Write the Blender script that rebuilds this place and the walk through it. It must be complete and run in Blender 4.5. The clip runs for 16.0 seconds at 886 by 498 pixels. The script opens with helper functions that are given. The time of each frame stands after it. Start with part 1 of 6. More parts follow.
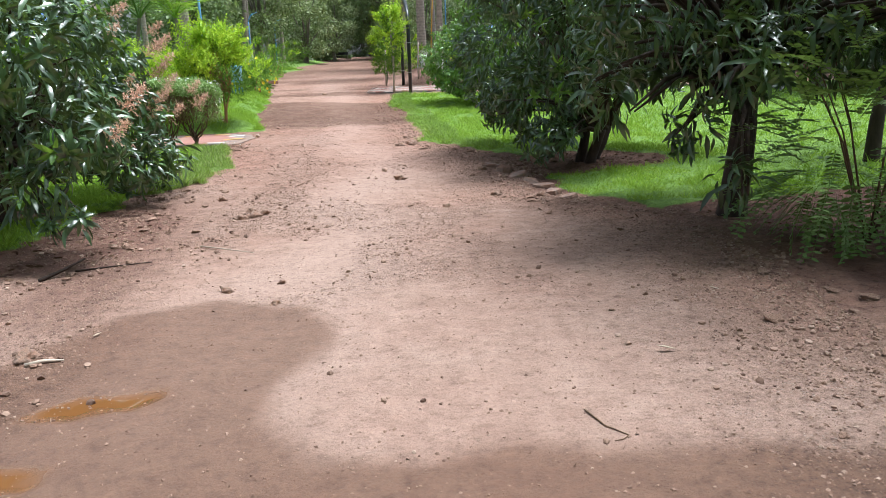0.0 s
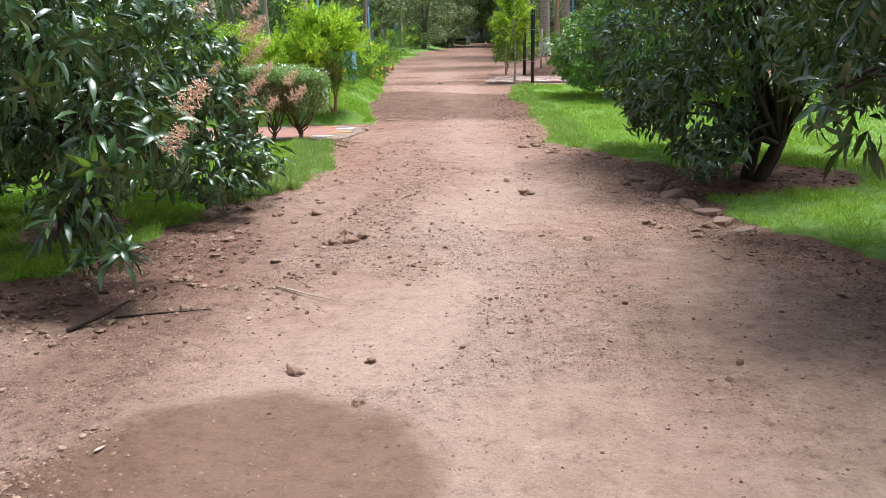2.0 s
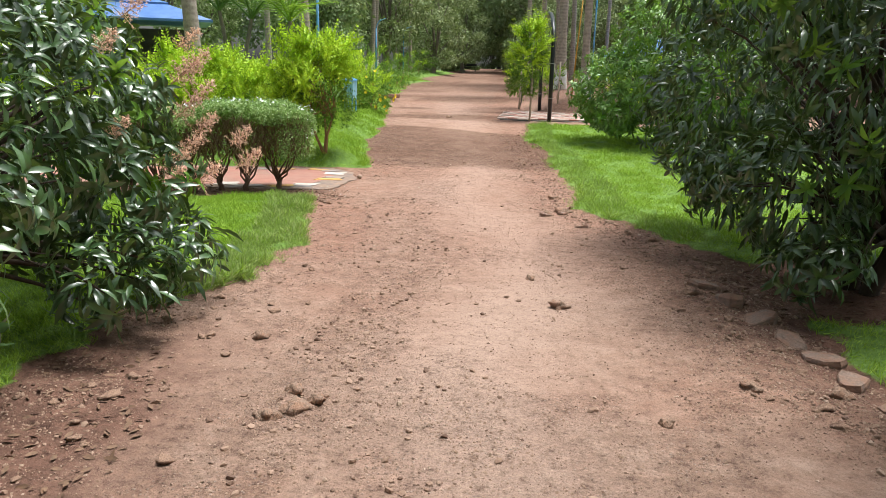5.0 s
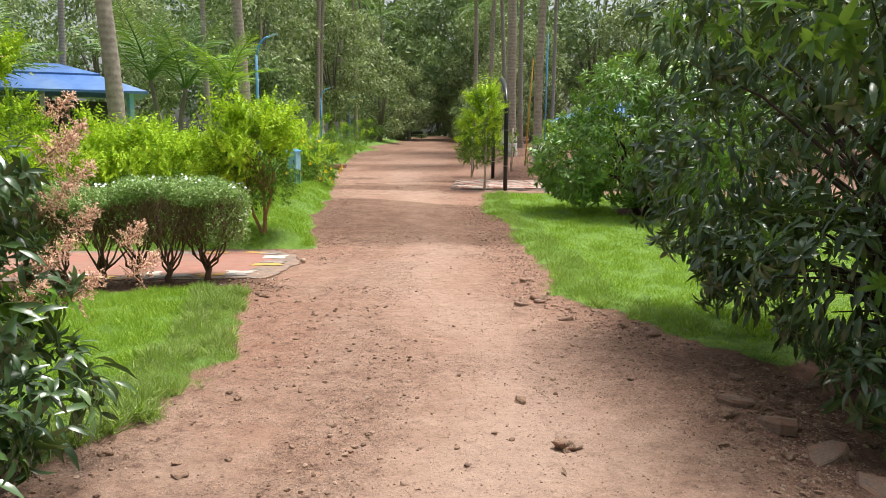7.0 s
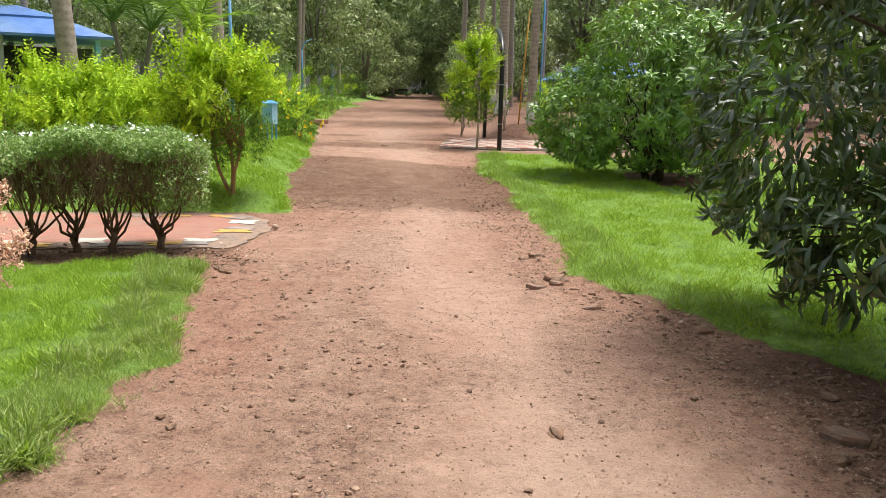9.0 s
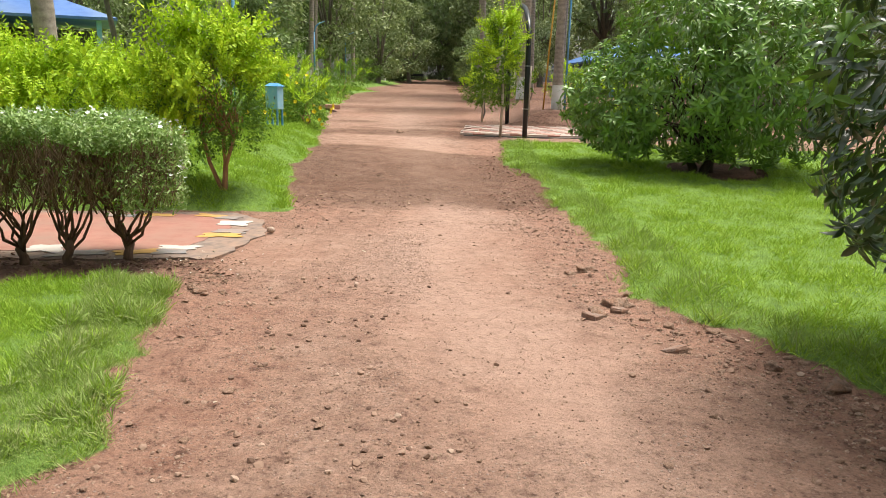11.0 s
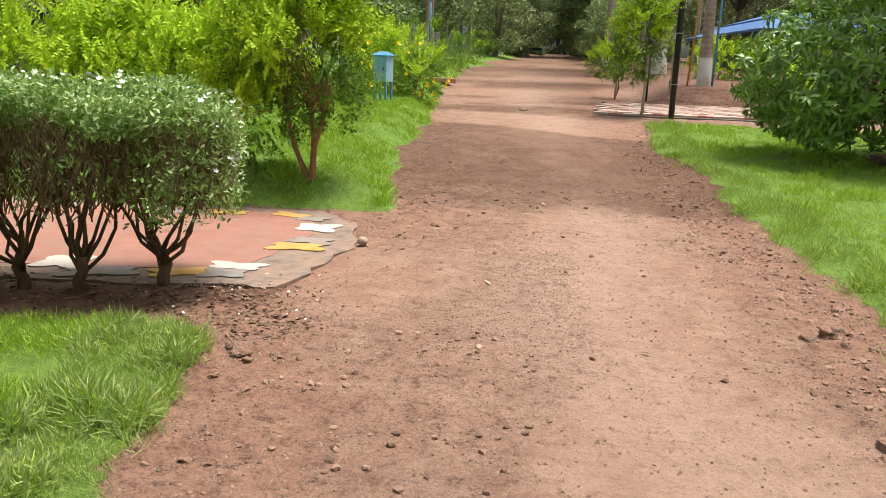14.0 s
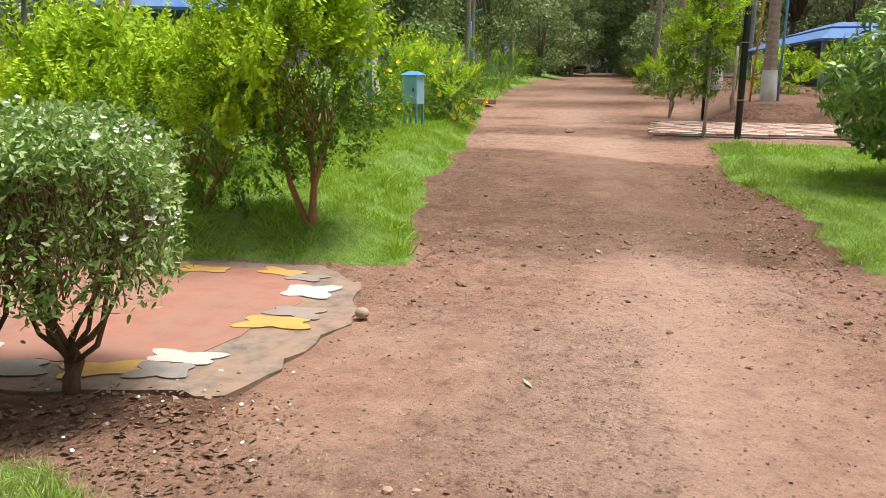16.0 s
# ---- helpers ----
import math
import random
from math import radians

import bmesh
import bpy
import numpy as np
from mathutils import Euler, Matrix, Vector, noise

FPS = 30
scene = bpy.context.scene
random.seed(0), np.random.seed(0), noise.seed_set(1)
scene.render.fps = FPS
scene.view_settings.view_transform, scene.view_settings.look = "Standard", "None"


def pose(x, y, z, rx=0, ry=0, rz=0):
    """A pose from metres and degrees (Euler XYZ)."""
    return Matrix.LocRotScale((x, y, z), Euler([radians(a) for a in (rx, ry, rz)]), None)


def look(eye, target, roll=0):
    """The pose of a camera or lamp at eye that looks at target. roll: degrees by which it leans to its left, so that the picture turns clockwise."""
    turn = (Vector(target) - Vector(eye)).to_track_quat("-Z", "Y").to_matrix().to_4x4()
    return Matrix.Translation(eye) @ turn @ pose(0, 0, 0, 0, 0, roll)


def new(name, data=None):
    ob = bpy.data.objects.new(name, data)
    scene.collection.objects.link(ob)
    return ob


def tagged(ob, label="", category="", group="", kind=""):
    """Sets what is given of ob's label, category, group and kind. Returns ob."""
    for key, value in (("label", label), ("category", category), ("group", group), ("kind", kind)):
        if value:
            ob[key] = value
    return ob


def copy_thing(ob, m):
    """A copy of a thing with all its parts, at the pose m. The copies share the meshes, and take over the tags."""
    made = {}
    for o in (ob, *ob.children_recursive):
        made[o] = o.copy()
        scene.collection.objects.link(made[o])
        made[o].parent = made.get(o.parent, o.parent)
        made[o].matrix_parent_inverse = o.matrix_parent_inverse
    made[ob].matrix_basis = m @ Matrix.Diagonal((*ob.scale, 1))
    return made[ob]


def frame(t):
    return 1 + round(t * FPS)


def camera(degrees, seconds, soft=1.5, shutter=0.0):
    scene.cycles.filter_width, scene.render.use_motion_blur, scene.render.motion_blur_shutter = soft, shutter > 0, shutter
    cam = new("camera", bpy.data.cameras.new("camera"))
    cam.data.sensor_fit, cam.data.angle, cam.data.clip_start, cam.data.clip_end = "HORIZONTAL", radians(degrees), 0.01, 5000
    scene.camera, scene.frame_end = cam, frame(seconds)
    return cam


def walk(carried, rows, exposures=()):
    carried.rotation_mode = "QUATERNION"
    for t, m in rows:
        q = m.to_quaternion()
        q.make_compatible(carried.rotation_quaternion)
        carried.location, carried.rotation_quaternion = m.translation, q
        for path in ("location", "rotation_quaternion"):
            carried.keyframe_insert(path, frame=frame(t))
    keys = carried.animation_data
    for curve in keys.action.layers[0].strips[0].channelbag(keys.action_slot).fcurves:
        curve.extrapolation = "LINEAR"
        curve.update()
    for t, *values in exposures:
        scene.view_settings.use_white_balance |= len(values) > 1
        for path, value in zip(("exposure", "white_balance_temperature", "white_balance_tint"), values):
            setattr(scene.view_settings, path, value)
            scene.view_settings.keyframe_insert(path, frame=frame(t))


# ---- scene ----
cam = camera(59.2, 16.0, soft=0.8)
EXPOSURES = [(0.0, 1.26, 5600, 7), (3.2, 1.18, 5850, 6), (5.5, 1.14, 6250, 6), (9.0, 1.16, 6550, 8), (12.0, 1.14, 6700, 8), (16.0, 1.06, 6650, 8)]
PATH = [
    (0, (0.011, 0.029, 1.548), (0.001, 1.971, 1.072), -2.0),
    (0.5, (-0.016, 0.449, 1.541), (-0.112, 2.383, 1.041), -2.1),
    (1, (-0.066, 0.894, 1.566), (-0.251, 2.814, 1.04), -1.4),
    (1.5, (-0.227, 1.327, 1.594), (-0.419, 3.249, 1.076), -1.6),
    (2, (-0.25, 1.763, 1.588), (-0.534, 3.678, 1.088), -1.1),
    (2.5, (-0.339, 2.226, 1.591), (-0.602, 4.146, 1.096), -0.7),
    (3, (-0.464, 2.667, 1.632), (-0.679, 4.601, 1.172), -0.6),
    (3.2, (-0.469, 2.847, 1.63), (-0.709, 4.78, 1.175), -0.3),
    (5.3, (-0.705, 4.46, 1.861), (-0.992, 6.389, 1.418), 1.5),
    (5.5, (-0.775, 4.628, 1.865), (-1.023, 6.568, 1.443), 1.5),
    (6, (-0.87, 4.988, 1.893), (-1.069, 6.945, 1.531), 1.1),
    (6.5, (-0.874, 5.341, 1.901), (-1.102, 7.3, 1.563), 1.0),
    (7, (-0.948, 5.732, 1.862), (-1.115, 7.706, 1.58), 0.4),
    (7.5, (-1.036, 6.128, 1.83), (-1.231, 8.1, 1.557), -0.0),
    (8, (-1.12, 6.506, 1.788), (-1.304, 8.473, 1.481), 1.1),
    (8.5, (-1.237, 6.857, 1.753), (-1.326, 8.826, 1.412), 1.4),
    (9, (-1.232, 7.234, 1.732), (-1.35, 9.193, 1.351), 1.5),
    (9.2, (-1.225, 7.379, 1.748), (-1.336, 9.339, 1.365), 1.6),
    (11.3, (-1.515, 9.061, 1.621), (-1.695, 11.008, 1.203), 1.4),
    (11.5, (-1.544, 9.205, 1.606), (-1.774, 11.149, 1.194), 1.5),
    (12, (-1.611, 9.584, 1.602), (-1.974, 11.508, 1.194), 2.1),
    (12.5, (-1.771, 9.96, 1.564), (-2.116, 11.885, 1.146), 2.2),
    (13, (-1.812, 10.327, 1.538), (-2.234, 12.236, 1.116), 2.1),
    (13.5, (-1.872, 10.712, 1.54), (-2.337, 12.607, 1.097), 2.2),
    (14, (-2.005, 11.116, 1.526), (-2.429, 13.01, 1.044), 1.8),
    (14.5, (-2.038, 11.53, 1.512), (-2.573, 13.403, 1.059), 1.4),
    (15, (-2.121, 11.935, 1.483), (-2.622, 13.822, 1.048), 1.0),
    (15.5, (-2.226, 12.3, 1.485), (-2.69, 14.196, 1.048), 0.5),
    (16, (-2.238, 12.691, 1.469), (-2.779, 14.568, 1.037), 0.4),
]
walk(cam, [(t, look(eye, target, roll)) for t, eye, target, roll in PATH], EXPOSURES)

# ---- world and light ----
SUN_EL, SUN_ROT = 74.0, 55.0
world = bpy.data.worlds.new("sky")
scene.world = world
world.use_nodes = True
wn = world.node_tree.nodes
wl = world.node_tree.links
sky = wn.new("ShaderNodeTexSky")
sky.sky_type = 'NISHITA'
sky.sun_disc = False
sky.sun_elevation = radians(SUN_EL)
sky.sun_rotation = radians(SUN_ROT)
sky.air_density, sky.dust_density, sky.ozone_density = 1.0, 5.0, 0.5
veil = wn.new("ShaderNodeHueSaturation")
veil.inputs["Saturation"].default_value = 0.4
wl.new(sky.outputs[0], veil.inputs["Color"])
wl.new(veil.outputs[0], wn["Background"].inputs[0])
wn["Background"].inputs[1].default_value = 0.085
sun = new("sun", bpy.data.lights.new("sun", 'SUN'))
sun.data.energy = 2.5
sun.data.angle = radians(20)
sun.data.color = (1.0, 0.96, 0.90)
AZ, EL = radians(SUN_ROT), radians(SUN_EL)
sun.matrix_world = look((30 * math.sin(AZ) * math.cos(EL), 30 * math.cos(AZ) * math.cos(EL), 30 * math.sin(EL)), (0, 0, 0))

rng = np.random.default_rng(7)


# ---- materials ----
def material(name):
    m = bpy.data.materials.new(name)
    m.use_nodes = True
    return m, m.node_tree.nodes, m.node_tree.links, m.node_tree.nodes["Principled BSDF"]


def ramp(nodes, links, fac, stops):
    r = nodes.new("ShaderNodeValToRGB")
    while len(r.color_ramp.elements) < len(stops):
        r.color_ramp.elements.new(0.5)
    for e, (p, c) in zip(r.color_ramp.elements, stops):
        e.position = p
        e.color = (*c, 1)
    links.new(fac, r.inputs[0])
    return r.outputs[0]


def noise_fac(nodes, links, scale, detail=6.0, rough=0.6, vec=None):
    n = nodes.new("ShaderNodeTexNoise")
    n.inputs["Scale"].default_value = scale
    n.inputs["Detail"].default_value = detail
    n.inputs["Roughness"].default_value = rough
    if vec is not None:
        links.new(vec, n.inputs["Vector"])
    return n.outputs[0]


def mixed(nodes, links, fac, a, b, mode='MIX'):
    m = nodes.new("ShaderNodeMixRGB")
    m.blend_type = mode
    for k, v in enumerate((fac, a, b)):
        if isinstance(v, bpy.types.NodeSocket):
            links.new(v, m.inputs[k])
        elif k == 0:
            m.inputs[k].default_value = v
        else:
            m.inputs[k].default_value = (*v, 1)
    return m.outputs[0]


def maths(nodes, links, op, a, b=0.0, clamp=False):
    m = nodes.new("ShaderNodeMath")
    m.operation = op
    m.use_clamp = clamp
    for k, v in enumerate((a, b)):
        if isinstance(v, bpy.types.NodeSocket):
            links.new(v, m.inputs[k])
        else:
            m.inputs[k].default_value = v
    return m.outputs[0]


def bumped(nodes, links, bsdf, height, strength, dist):
    b = nodes.new("ShaderNodeBump")
    b.inputs["Strength"].default_value = strength
    b.inputs["Distance"].default_value = dist
    links.new(height, b.inputs["Height"])
    links.new(b.outputs[0], bsdf.inputs["Normal"])


def coords(nodes):
    return nodes.new("ShaderNodeTexCoord").outputs["Object"]


def place(nodes):
    return nodes.new("ShaderNodeNewGeometry").outputs["Position"]


def leaf_material(name, stops, rough=0.42, shine=0.35, thin=0.3):
    """Leaf: tone varies from leaf to leaf and from clump to clump, some light passes through."""
    m, n, l, b = material(name)
    geo = n.new("ShaderNodeNewGeometry")
    info = n.new("ShaderNodeObjectInfo")
    a = maths(n, l, 'MULTIPLY', geo.outputs["Random Per Island"], 0.6)
    c = maths(n, l, 'MULTIPLY', info.outputs["Random"], 0.2)
    d = maths(n, l, 'MULTIPLY', noise_fac(n, l, 1.3, 2, 0.5, geo.outputs["Position"]), 0.4)
    fac = maths(n, l, 'ADD', maths(n, l, 'ADD', a, c), maths(n, l, 'SUBTRACT', d, 0.1), True)
    col = ramp(n, l, fac, stops)
    l.new(col, b.inputs["Base Color"])
    b.inputs["Roughness"].default_value = rough
    b.inputs["Specular IOR Level"].default_value = shine
    tr = n.new("ShaderNodeBsdfTranslucent")
    l.new(mixed(n, l, 0.5, col, (0.30, 0.42, 0.04)), tr.inputs[0])
    ms = n.new("ShaderNodeMixShader")
    ms.inputs[0].default_value = thin
    l.new(b.outputs[0], ms.inputs[1])
    l.new(tr.outputs[0], ms.inputs[2])
    l.new(ms.outputs[0], n["Material Output"].inputs[0])
    return m


def plain(name, colour, rough=0.6, vary=0.25, scale=8.0, metal=0.0, relief=0.0, dirt=None):
    m, n, l, b = material(name)
    v = coords(n)
    f = noise_fac(n, l, scale, 8, 0.65, v)
    dark = tuple(c * (1 - vary) for c in colour)
    lite = tuple(min(1, c * (1 + vary)) for c in colour)
    col = ramp(n, l, f, [(0.3, dark), (0.7, lite)])
    if dirt:
        g = noise_fac(n, l, scale * 0.25, 5, 0.7, v)
        col = mixed(n, l, ramp(n, l, g, [(0.42, (0, 0, 0)), (0.64, (0.85, 0.85, 0.85))]), col, dirt)
    l.new(col, b.inputs["Base Color"])
    b.inputs["Roughness"].default_value = rough
    b.inputs["Metallic"].default_value = metal
    if relief:
        bumped(n, l, b, f, 0.6, relief)
    return m


def bark(name, dark, light, ring=0.0, scale=9.0):
    m, n, l, b = material(name)
    v = coords(n)
    mp = n.new("ShaderNodeMapping")
    mp.inputs["Scale"].default_value = (1, 1, 0.25 if not ring else 1.0)
    l.new(v, mp.inputs[0])
    f = noise_fac(n, l, scale, 9, 0.7, mp.outputs[0])
    if ring:
        w = n.new("ShaderNodeTexWave")
        w.bands_direction = 'Z'
        w.inputs["Scale"].default_value = ring
        w.inputs["Distortion"].default_value = 1.5
        l.new(v, w.inputs[0])
        f = maths(n, l, 'ADD', maths(n, l, 'MULTIPLY', w.outputs["Fac"], 0.10), maths(n, l, 'MULTIPLY', f, 0.8))
    l.new(ramp(n, l, f, [(0.3, dark), (0.75, light)]), b.inputs["Base Color"])
    b.inputs["Roughness"].default_value = 0.9
    bumped(n, l, b, f, 0.8, 0.015)
    return m


def ground_material():
    """Reddish trodden earth with grit, damp stains, bands of painted tree shade, dark bed soil and turf, by the marks
    on the sheet.
    """
    m, n, l, b = material("earth_and_turf")
    p = place(n)

    def mark(name):
        a = n.new("ShaderNodeAttribute")
        a.attribute_name = name
        return a.outputs["Fac"]

    rough_mark = mark("gravel")
    big = noise_fac(n, l, 0.55, 5, 0.6, p)
    mid = noise_fac(n, l, 4.0, 8, 0.7, p)
    fine = noise_fac(n, l, 45.0, 8, 0.75, p)
    grit = n.new("ShaderNodeTexVoronoi")
    grit.inputs["Scale"].default_value = 38.0
    l.new(p, grit.inputs["Vector"])
    earth = ramp(n, l, mid, [(0.25, (0.165, 0.096, 0.068)), (0.5, (0.285, 0.184, 0.137)), (0.75, (0.375, 0.262, 0.204))])
    red = ramp(n, l, mid, [(0.2, (0.20, 0.092, 0.061)), (0.8, (0.355, 0.207, 0.147))])
    earth = mixed(n, l, ramp(n, l, big, [(0.42, (0, 0, 0)), (0.7, (0.65, 0.65, 0.65))]), earth, red)
    worn = mixed(n, l, maths(n, l, 'MULTIPLY', mark("track"), 0.75), earth, (0.365, 0.254, 0.200))
    redder = mixed(n, l, maths(n, l, 'MULTIPLY', mark("redsoil"), 0.8), worn, red)
    speck = ramp(n, l, fine, [(0.30, (0.30, 0.27, 0.25)), (0.46, (0.9, 0.9, 0.9)), (0.58, (1.05, 1.05, 1.05)), (0.72, (1.6, 1.58, 1.55))])
    dirt = mixed(n, l, maths(n, l, 'ADD', 0.45, maths(n, l, 'MULTIPLY', rough_mark, 0.45)), redder, speck, 'MULTIPLY')
    chips = ramp(n, l, grit.outputs["Distance"], [(0.16, (1, 1, 1)), (0.34, (0, 0, 0))])
    chipmask = maths(n, l, 'MULTIPLY', maths(n, l, 'MULTIPLY', chips, ramp(n, l, noise_fac(n, l, 2.2, 4, 0.6, p), [(0.42, (0, 0, 0)), (0.66, (1, 1, 1))])), mark("gravel"))
    chipcol = mixed(n, l, grit.outputs["Color"], (0.11, 0.065, 0.05), (0.46, 0.38, 0.32))
    dirt = mixed(n, l, maths(n, l, 'MULTIPLY', chipmask, 0.85), dirt, chipcol)
    soil = ramp(n, l, mid, [(0.25, (0.075, 0.036, 0.026)), (0.75, (0.22, 0.115, 0.08))])
    dirt = mixed(n, l, mark("bed"), dirt, soil)
    # bands of tree shade and damp, both drawn as a darker earth colour
    shade_dampf = maths(n, l, 'MULTIPLY', mark("shade_damp"), ramp(n, l, noise_fac(n, l, 1.6, 7, 0.6, p), [(0.25, (0.6, 0.6, 0.6)), (0.6, (1, 1, 1))]))
    dirt = mixed(n, l, shade_dampf, dirt, mixed(n, l, 0.92, dirt, (0.42, 0.36, 0.31), 'MULTIPLY'))
    wetf = mark("wet")
    dirt = mixed(n, l, wetf, dirt, mixed(n, l, 0.92, dirt, (0.52, 0.43, 0.36), 'MULTIPLY'))
    pool = mark("pool")
    dirt = mixed(n, l, pool, dirt, (0.16, 0.07, 0.022))
    lawn = ramp(n, l, noise_fac(n, l, 9.0, 8, 0.7, p), [(0.3, (0.07, 0.13, 0.02)), (0.7, (0.20, 0.32, 0.06))])
    crumb = ramp(n, l, noise_fac(n, l, 11.0, 7, 0.75, p), [(0.34, (0.42, 0.36, 0.33)), (0.47, (1, 1, 1)), (0.64, (1.22, 1.2, 1.18))])
    dirt = mixed(n, l, maths(n, l, 'MULTIPLY', maths(n, l, 'SUBTRACT', 1.0, pool), maths(n, l, 'ADD', 0.42, maths(n, l, 'MULTIPLY', rough_mark, 0.55))), dirt, crumb, 'MULTIPLY')
    col = mixed(n, l, ramp(n, l, maths(n, l, 'ADD', mark("turf"), maths(n, l, 'MULTIPLY', maths(n, l, 'SUBTRACT', fine, 0.5), 0.5)), [(0.42, (0, 0, 0)), (0.62, (1, 1, 1))]), dirt, lawn)
    l.new(col, b.inputs["Base Color"])
    rough = maths(n, l, 'SUBTRACT', 0.95, maths(n, l, 'MULTIPLY', wetf, 0.4))
    rough = maths(n, l, 'SUBTRACT', rough, maths(n, l, 'MULTIPLY', pool, 0.75), True)
    l.new(rough, b.inputs["Roughness"])
    b.inputs["Specular IOR Level"].default_value = 0.3
    h = maths(n, l, 'ADD', maths(n, l, 'MULTIPLY', mid, 0.6), maths(n, l, 'MULTIPLY', fine, 0.35))
    h = maths(n, l, 'ADD', h, maths(n, l, 'MULTIPLY', chipmask, 0.25))
    h = maths(n, l, 'MULTIPLY', h, maths(n, l, 'ADD', 0.62, maths(n, l, 'MULTIPLY', rough_mark, 0.6)))
    bumped(n, l, b, maths(n, l, 'MULTIPLY', h, maths(n, l, 'SUBTRACT', 1.0, pool)), 1.0, 0.05)
    return m


GROUND = ground_material()
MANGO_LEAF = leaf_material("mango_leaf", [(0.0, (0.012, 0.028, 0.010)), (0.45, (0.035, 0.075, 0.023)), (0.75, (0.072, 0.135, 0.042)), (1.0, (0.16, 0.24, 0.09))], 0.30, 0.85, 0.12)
# lighter copy of the mango leaf, its sunlit look put into the colour
MANGO_SUNLIT = leaf_material("sunlit_mango_leaf", [(0.0, (0.045, 0.10, 0.022)), (0.5, (0.155, 0.29, 0.06)), (0.8, (0.25, 0.40, 0.09)), (1.0, (0.34, 0.47, 0.14))], 0.36, 0.6, 0.2)
MANGO_YOUNG = leaf_material("mango_young_leaf", [(0.0, (0.05, 0.12, 0.02)), (0.6, (0.12, 0.26, 0.03)), (1.0, (0.24, 0.40, 0.05))], 0.4, 0.4, 0.35)
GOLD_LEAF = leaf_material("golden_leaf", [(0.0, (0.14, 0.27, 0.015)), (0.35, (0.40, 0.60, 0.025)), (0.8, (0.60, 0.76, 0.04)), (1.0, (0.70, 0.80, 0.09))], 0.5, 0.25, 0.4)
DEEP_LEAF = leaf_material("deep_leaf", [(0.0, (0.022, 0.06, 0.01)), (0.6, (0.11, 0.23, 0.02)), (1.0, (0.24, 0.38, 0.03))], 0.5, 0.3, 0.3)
HEDGE_LEAF = leaf_material("hedge_leaf", [(0.0, (0.09, 0.17, 0.04)), (0.45, (0.21, 0.34, 0.09)), (0.72, (0.42, 0.55, 0.23)), (1.0, (0.74, 0.79, 0.62))], 0.45, 0.35, 0.25)
WOOD_LEAF = leaf_material("woodland_leaf", [(0.0, (0.03, 0.05, 0.02)), (0.4, (0.22, 0.27, 0.13)), (0.75, (0.42, 0.47, 0.27)), (1.0, (0.60, 0.63, 0.45))], 0.6, 0.2, 0.25)
WOOD_DARK = leaf_material("woodland_dark_leaf", [(0.0, (0.05, 0.08, 0.04)), (0.5, (0.22, 0.30, 0.135)), (1.0, (0.46, 0.53, 0.30))], 0.6, 0.2, 0.2)
PALM_LEAF = leaf_material("palm_leaf", [(0.0, (0.05, 0.11, 0.03)), (0.6, (0.13, 0.23, 0.06)), (1.0, (0.25, 0.36, 0.10))], 0.45, 0.35, 0.25)
PALM_LIME = leaf_material("lime_palm_leaf", [(0.0, (0.13, 0.26, 0.02)), (0.6, (0.26, 0.42, 0.04)), (1.0, (0.42, 0.55, 0.08))], 0.45, 0.3, 0.35)
GRASS = leaf_material("grass_blade", [(0.0, (0.14, 0.25, 0.02)), (0.5, (0.27, 0.43, 0.04)), (0.85, (0.42, 0.56, 0.09)), (1.0, (0.56, 0.60, 0.22))], 0.55, 0.2, 0.35)
DRY_GRASS = leaf_material("pale_grass_blade", [(0.0, (0.16, 0.27, 0.05)), (0.6, (0.33, 0.42, 0.14)), (1.0, (0.52, 0.50, 0.28))], 0.6, 0.2, 0.3)
PANICLE = plain("mango_flower", (0.62, 0.38, 0.26), 0.7, 0.4, 30)
WHITE_PETAL = plain("white_petal", (0.80, 0.82, 0.78), 0.6, 0.08, 20)
YELLOW_PETAL = plain("yellow_petal", (0.85, 0.66, 0.02), 0.5, 0.12, 20)
MANGO_BARK = bark("mango_bark", (0.022, 0.014, 0.010), (0.085, 0.055, 0.04))
TAN_BARK = bark("tan_bark", (0.17, 0.085, 0.035), (0.38, 0.22, 0.10))
TWIG_BARK = bark("twig_bark", (0.075, 0.042, 0.027), (0.24, 0.145, 0.095), 0, 16)
BRUSHWOOD = bark("brushwood", (0.12, 0.075, 0.045), (0.33, 0.22, 0.14), 0, 16)
GREY_BARK = bark("grey_bark", (0.10, 0.085, 0.07), (0.30, 0.26, 0.22))
PALM_BARK = bark("palm_bark", (0.20, 0.16, 0.135), (0.50, 0.43, 0.37), 2.2)
LIME_WASH = plain("lime_wash", (0.72, 0.74, 0.74), 0.85, 0.12, 9, 0, 0.004, (0.42, 0.34, 0.28))
BLUE_PAINT = plain("blue_paint", (0.06, 0.27, 0.55), 0.4, 0.14, 7, 0, 0, (0.16, 0.28, 0.38))
PALE_BLUE = plain("pale_blue_paint", (0.22, 0.50, 0.72), 0.5, 0.14, 6, 0, 0, (0.42, 0.50, 0.52))
ROOF_BLUE = plain("blue_roof_sheet", (0.055, 0.15, 0.42), 0.45, 0.2, 2, 0.0, 0, (0.12, 0.20, 0.36))
BLACK_PAINT = plain("black_paint", (0.012, 0.014, 0.016), 0.35, 0.3, 12)
DARK_METAL = plain("dark_metal", (0.05, 0.05, 0.055), 0.5, 0.3, 12)
WIRE = plain("steel_wire", (0.45, 0.45, 0.45), 0.4, 0.1, 12, 0.8)
STAKE_WOOD = plain("pale_stake", (0.46, 0.38, 0.30), 0.8, 0.25, 14, 0, 0.004)
PLASTER = plain("plaster_wall", (0.34, 0.33, 0.32), 0.85, 0.2, 2, 0, 0.003)
DARK_WALL = plain("dim_wall", (0.12, 0.11, 0.10), 0.9, 0.3, 2)
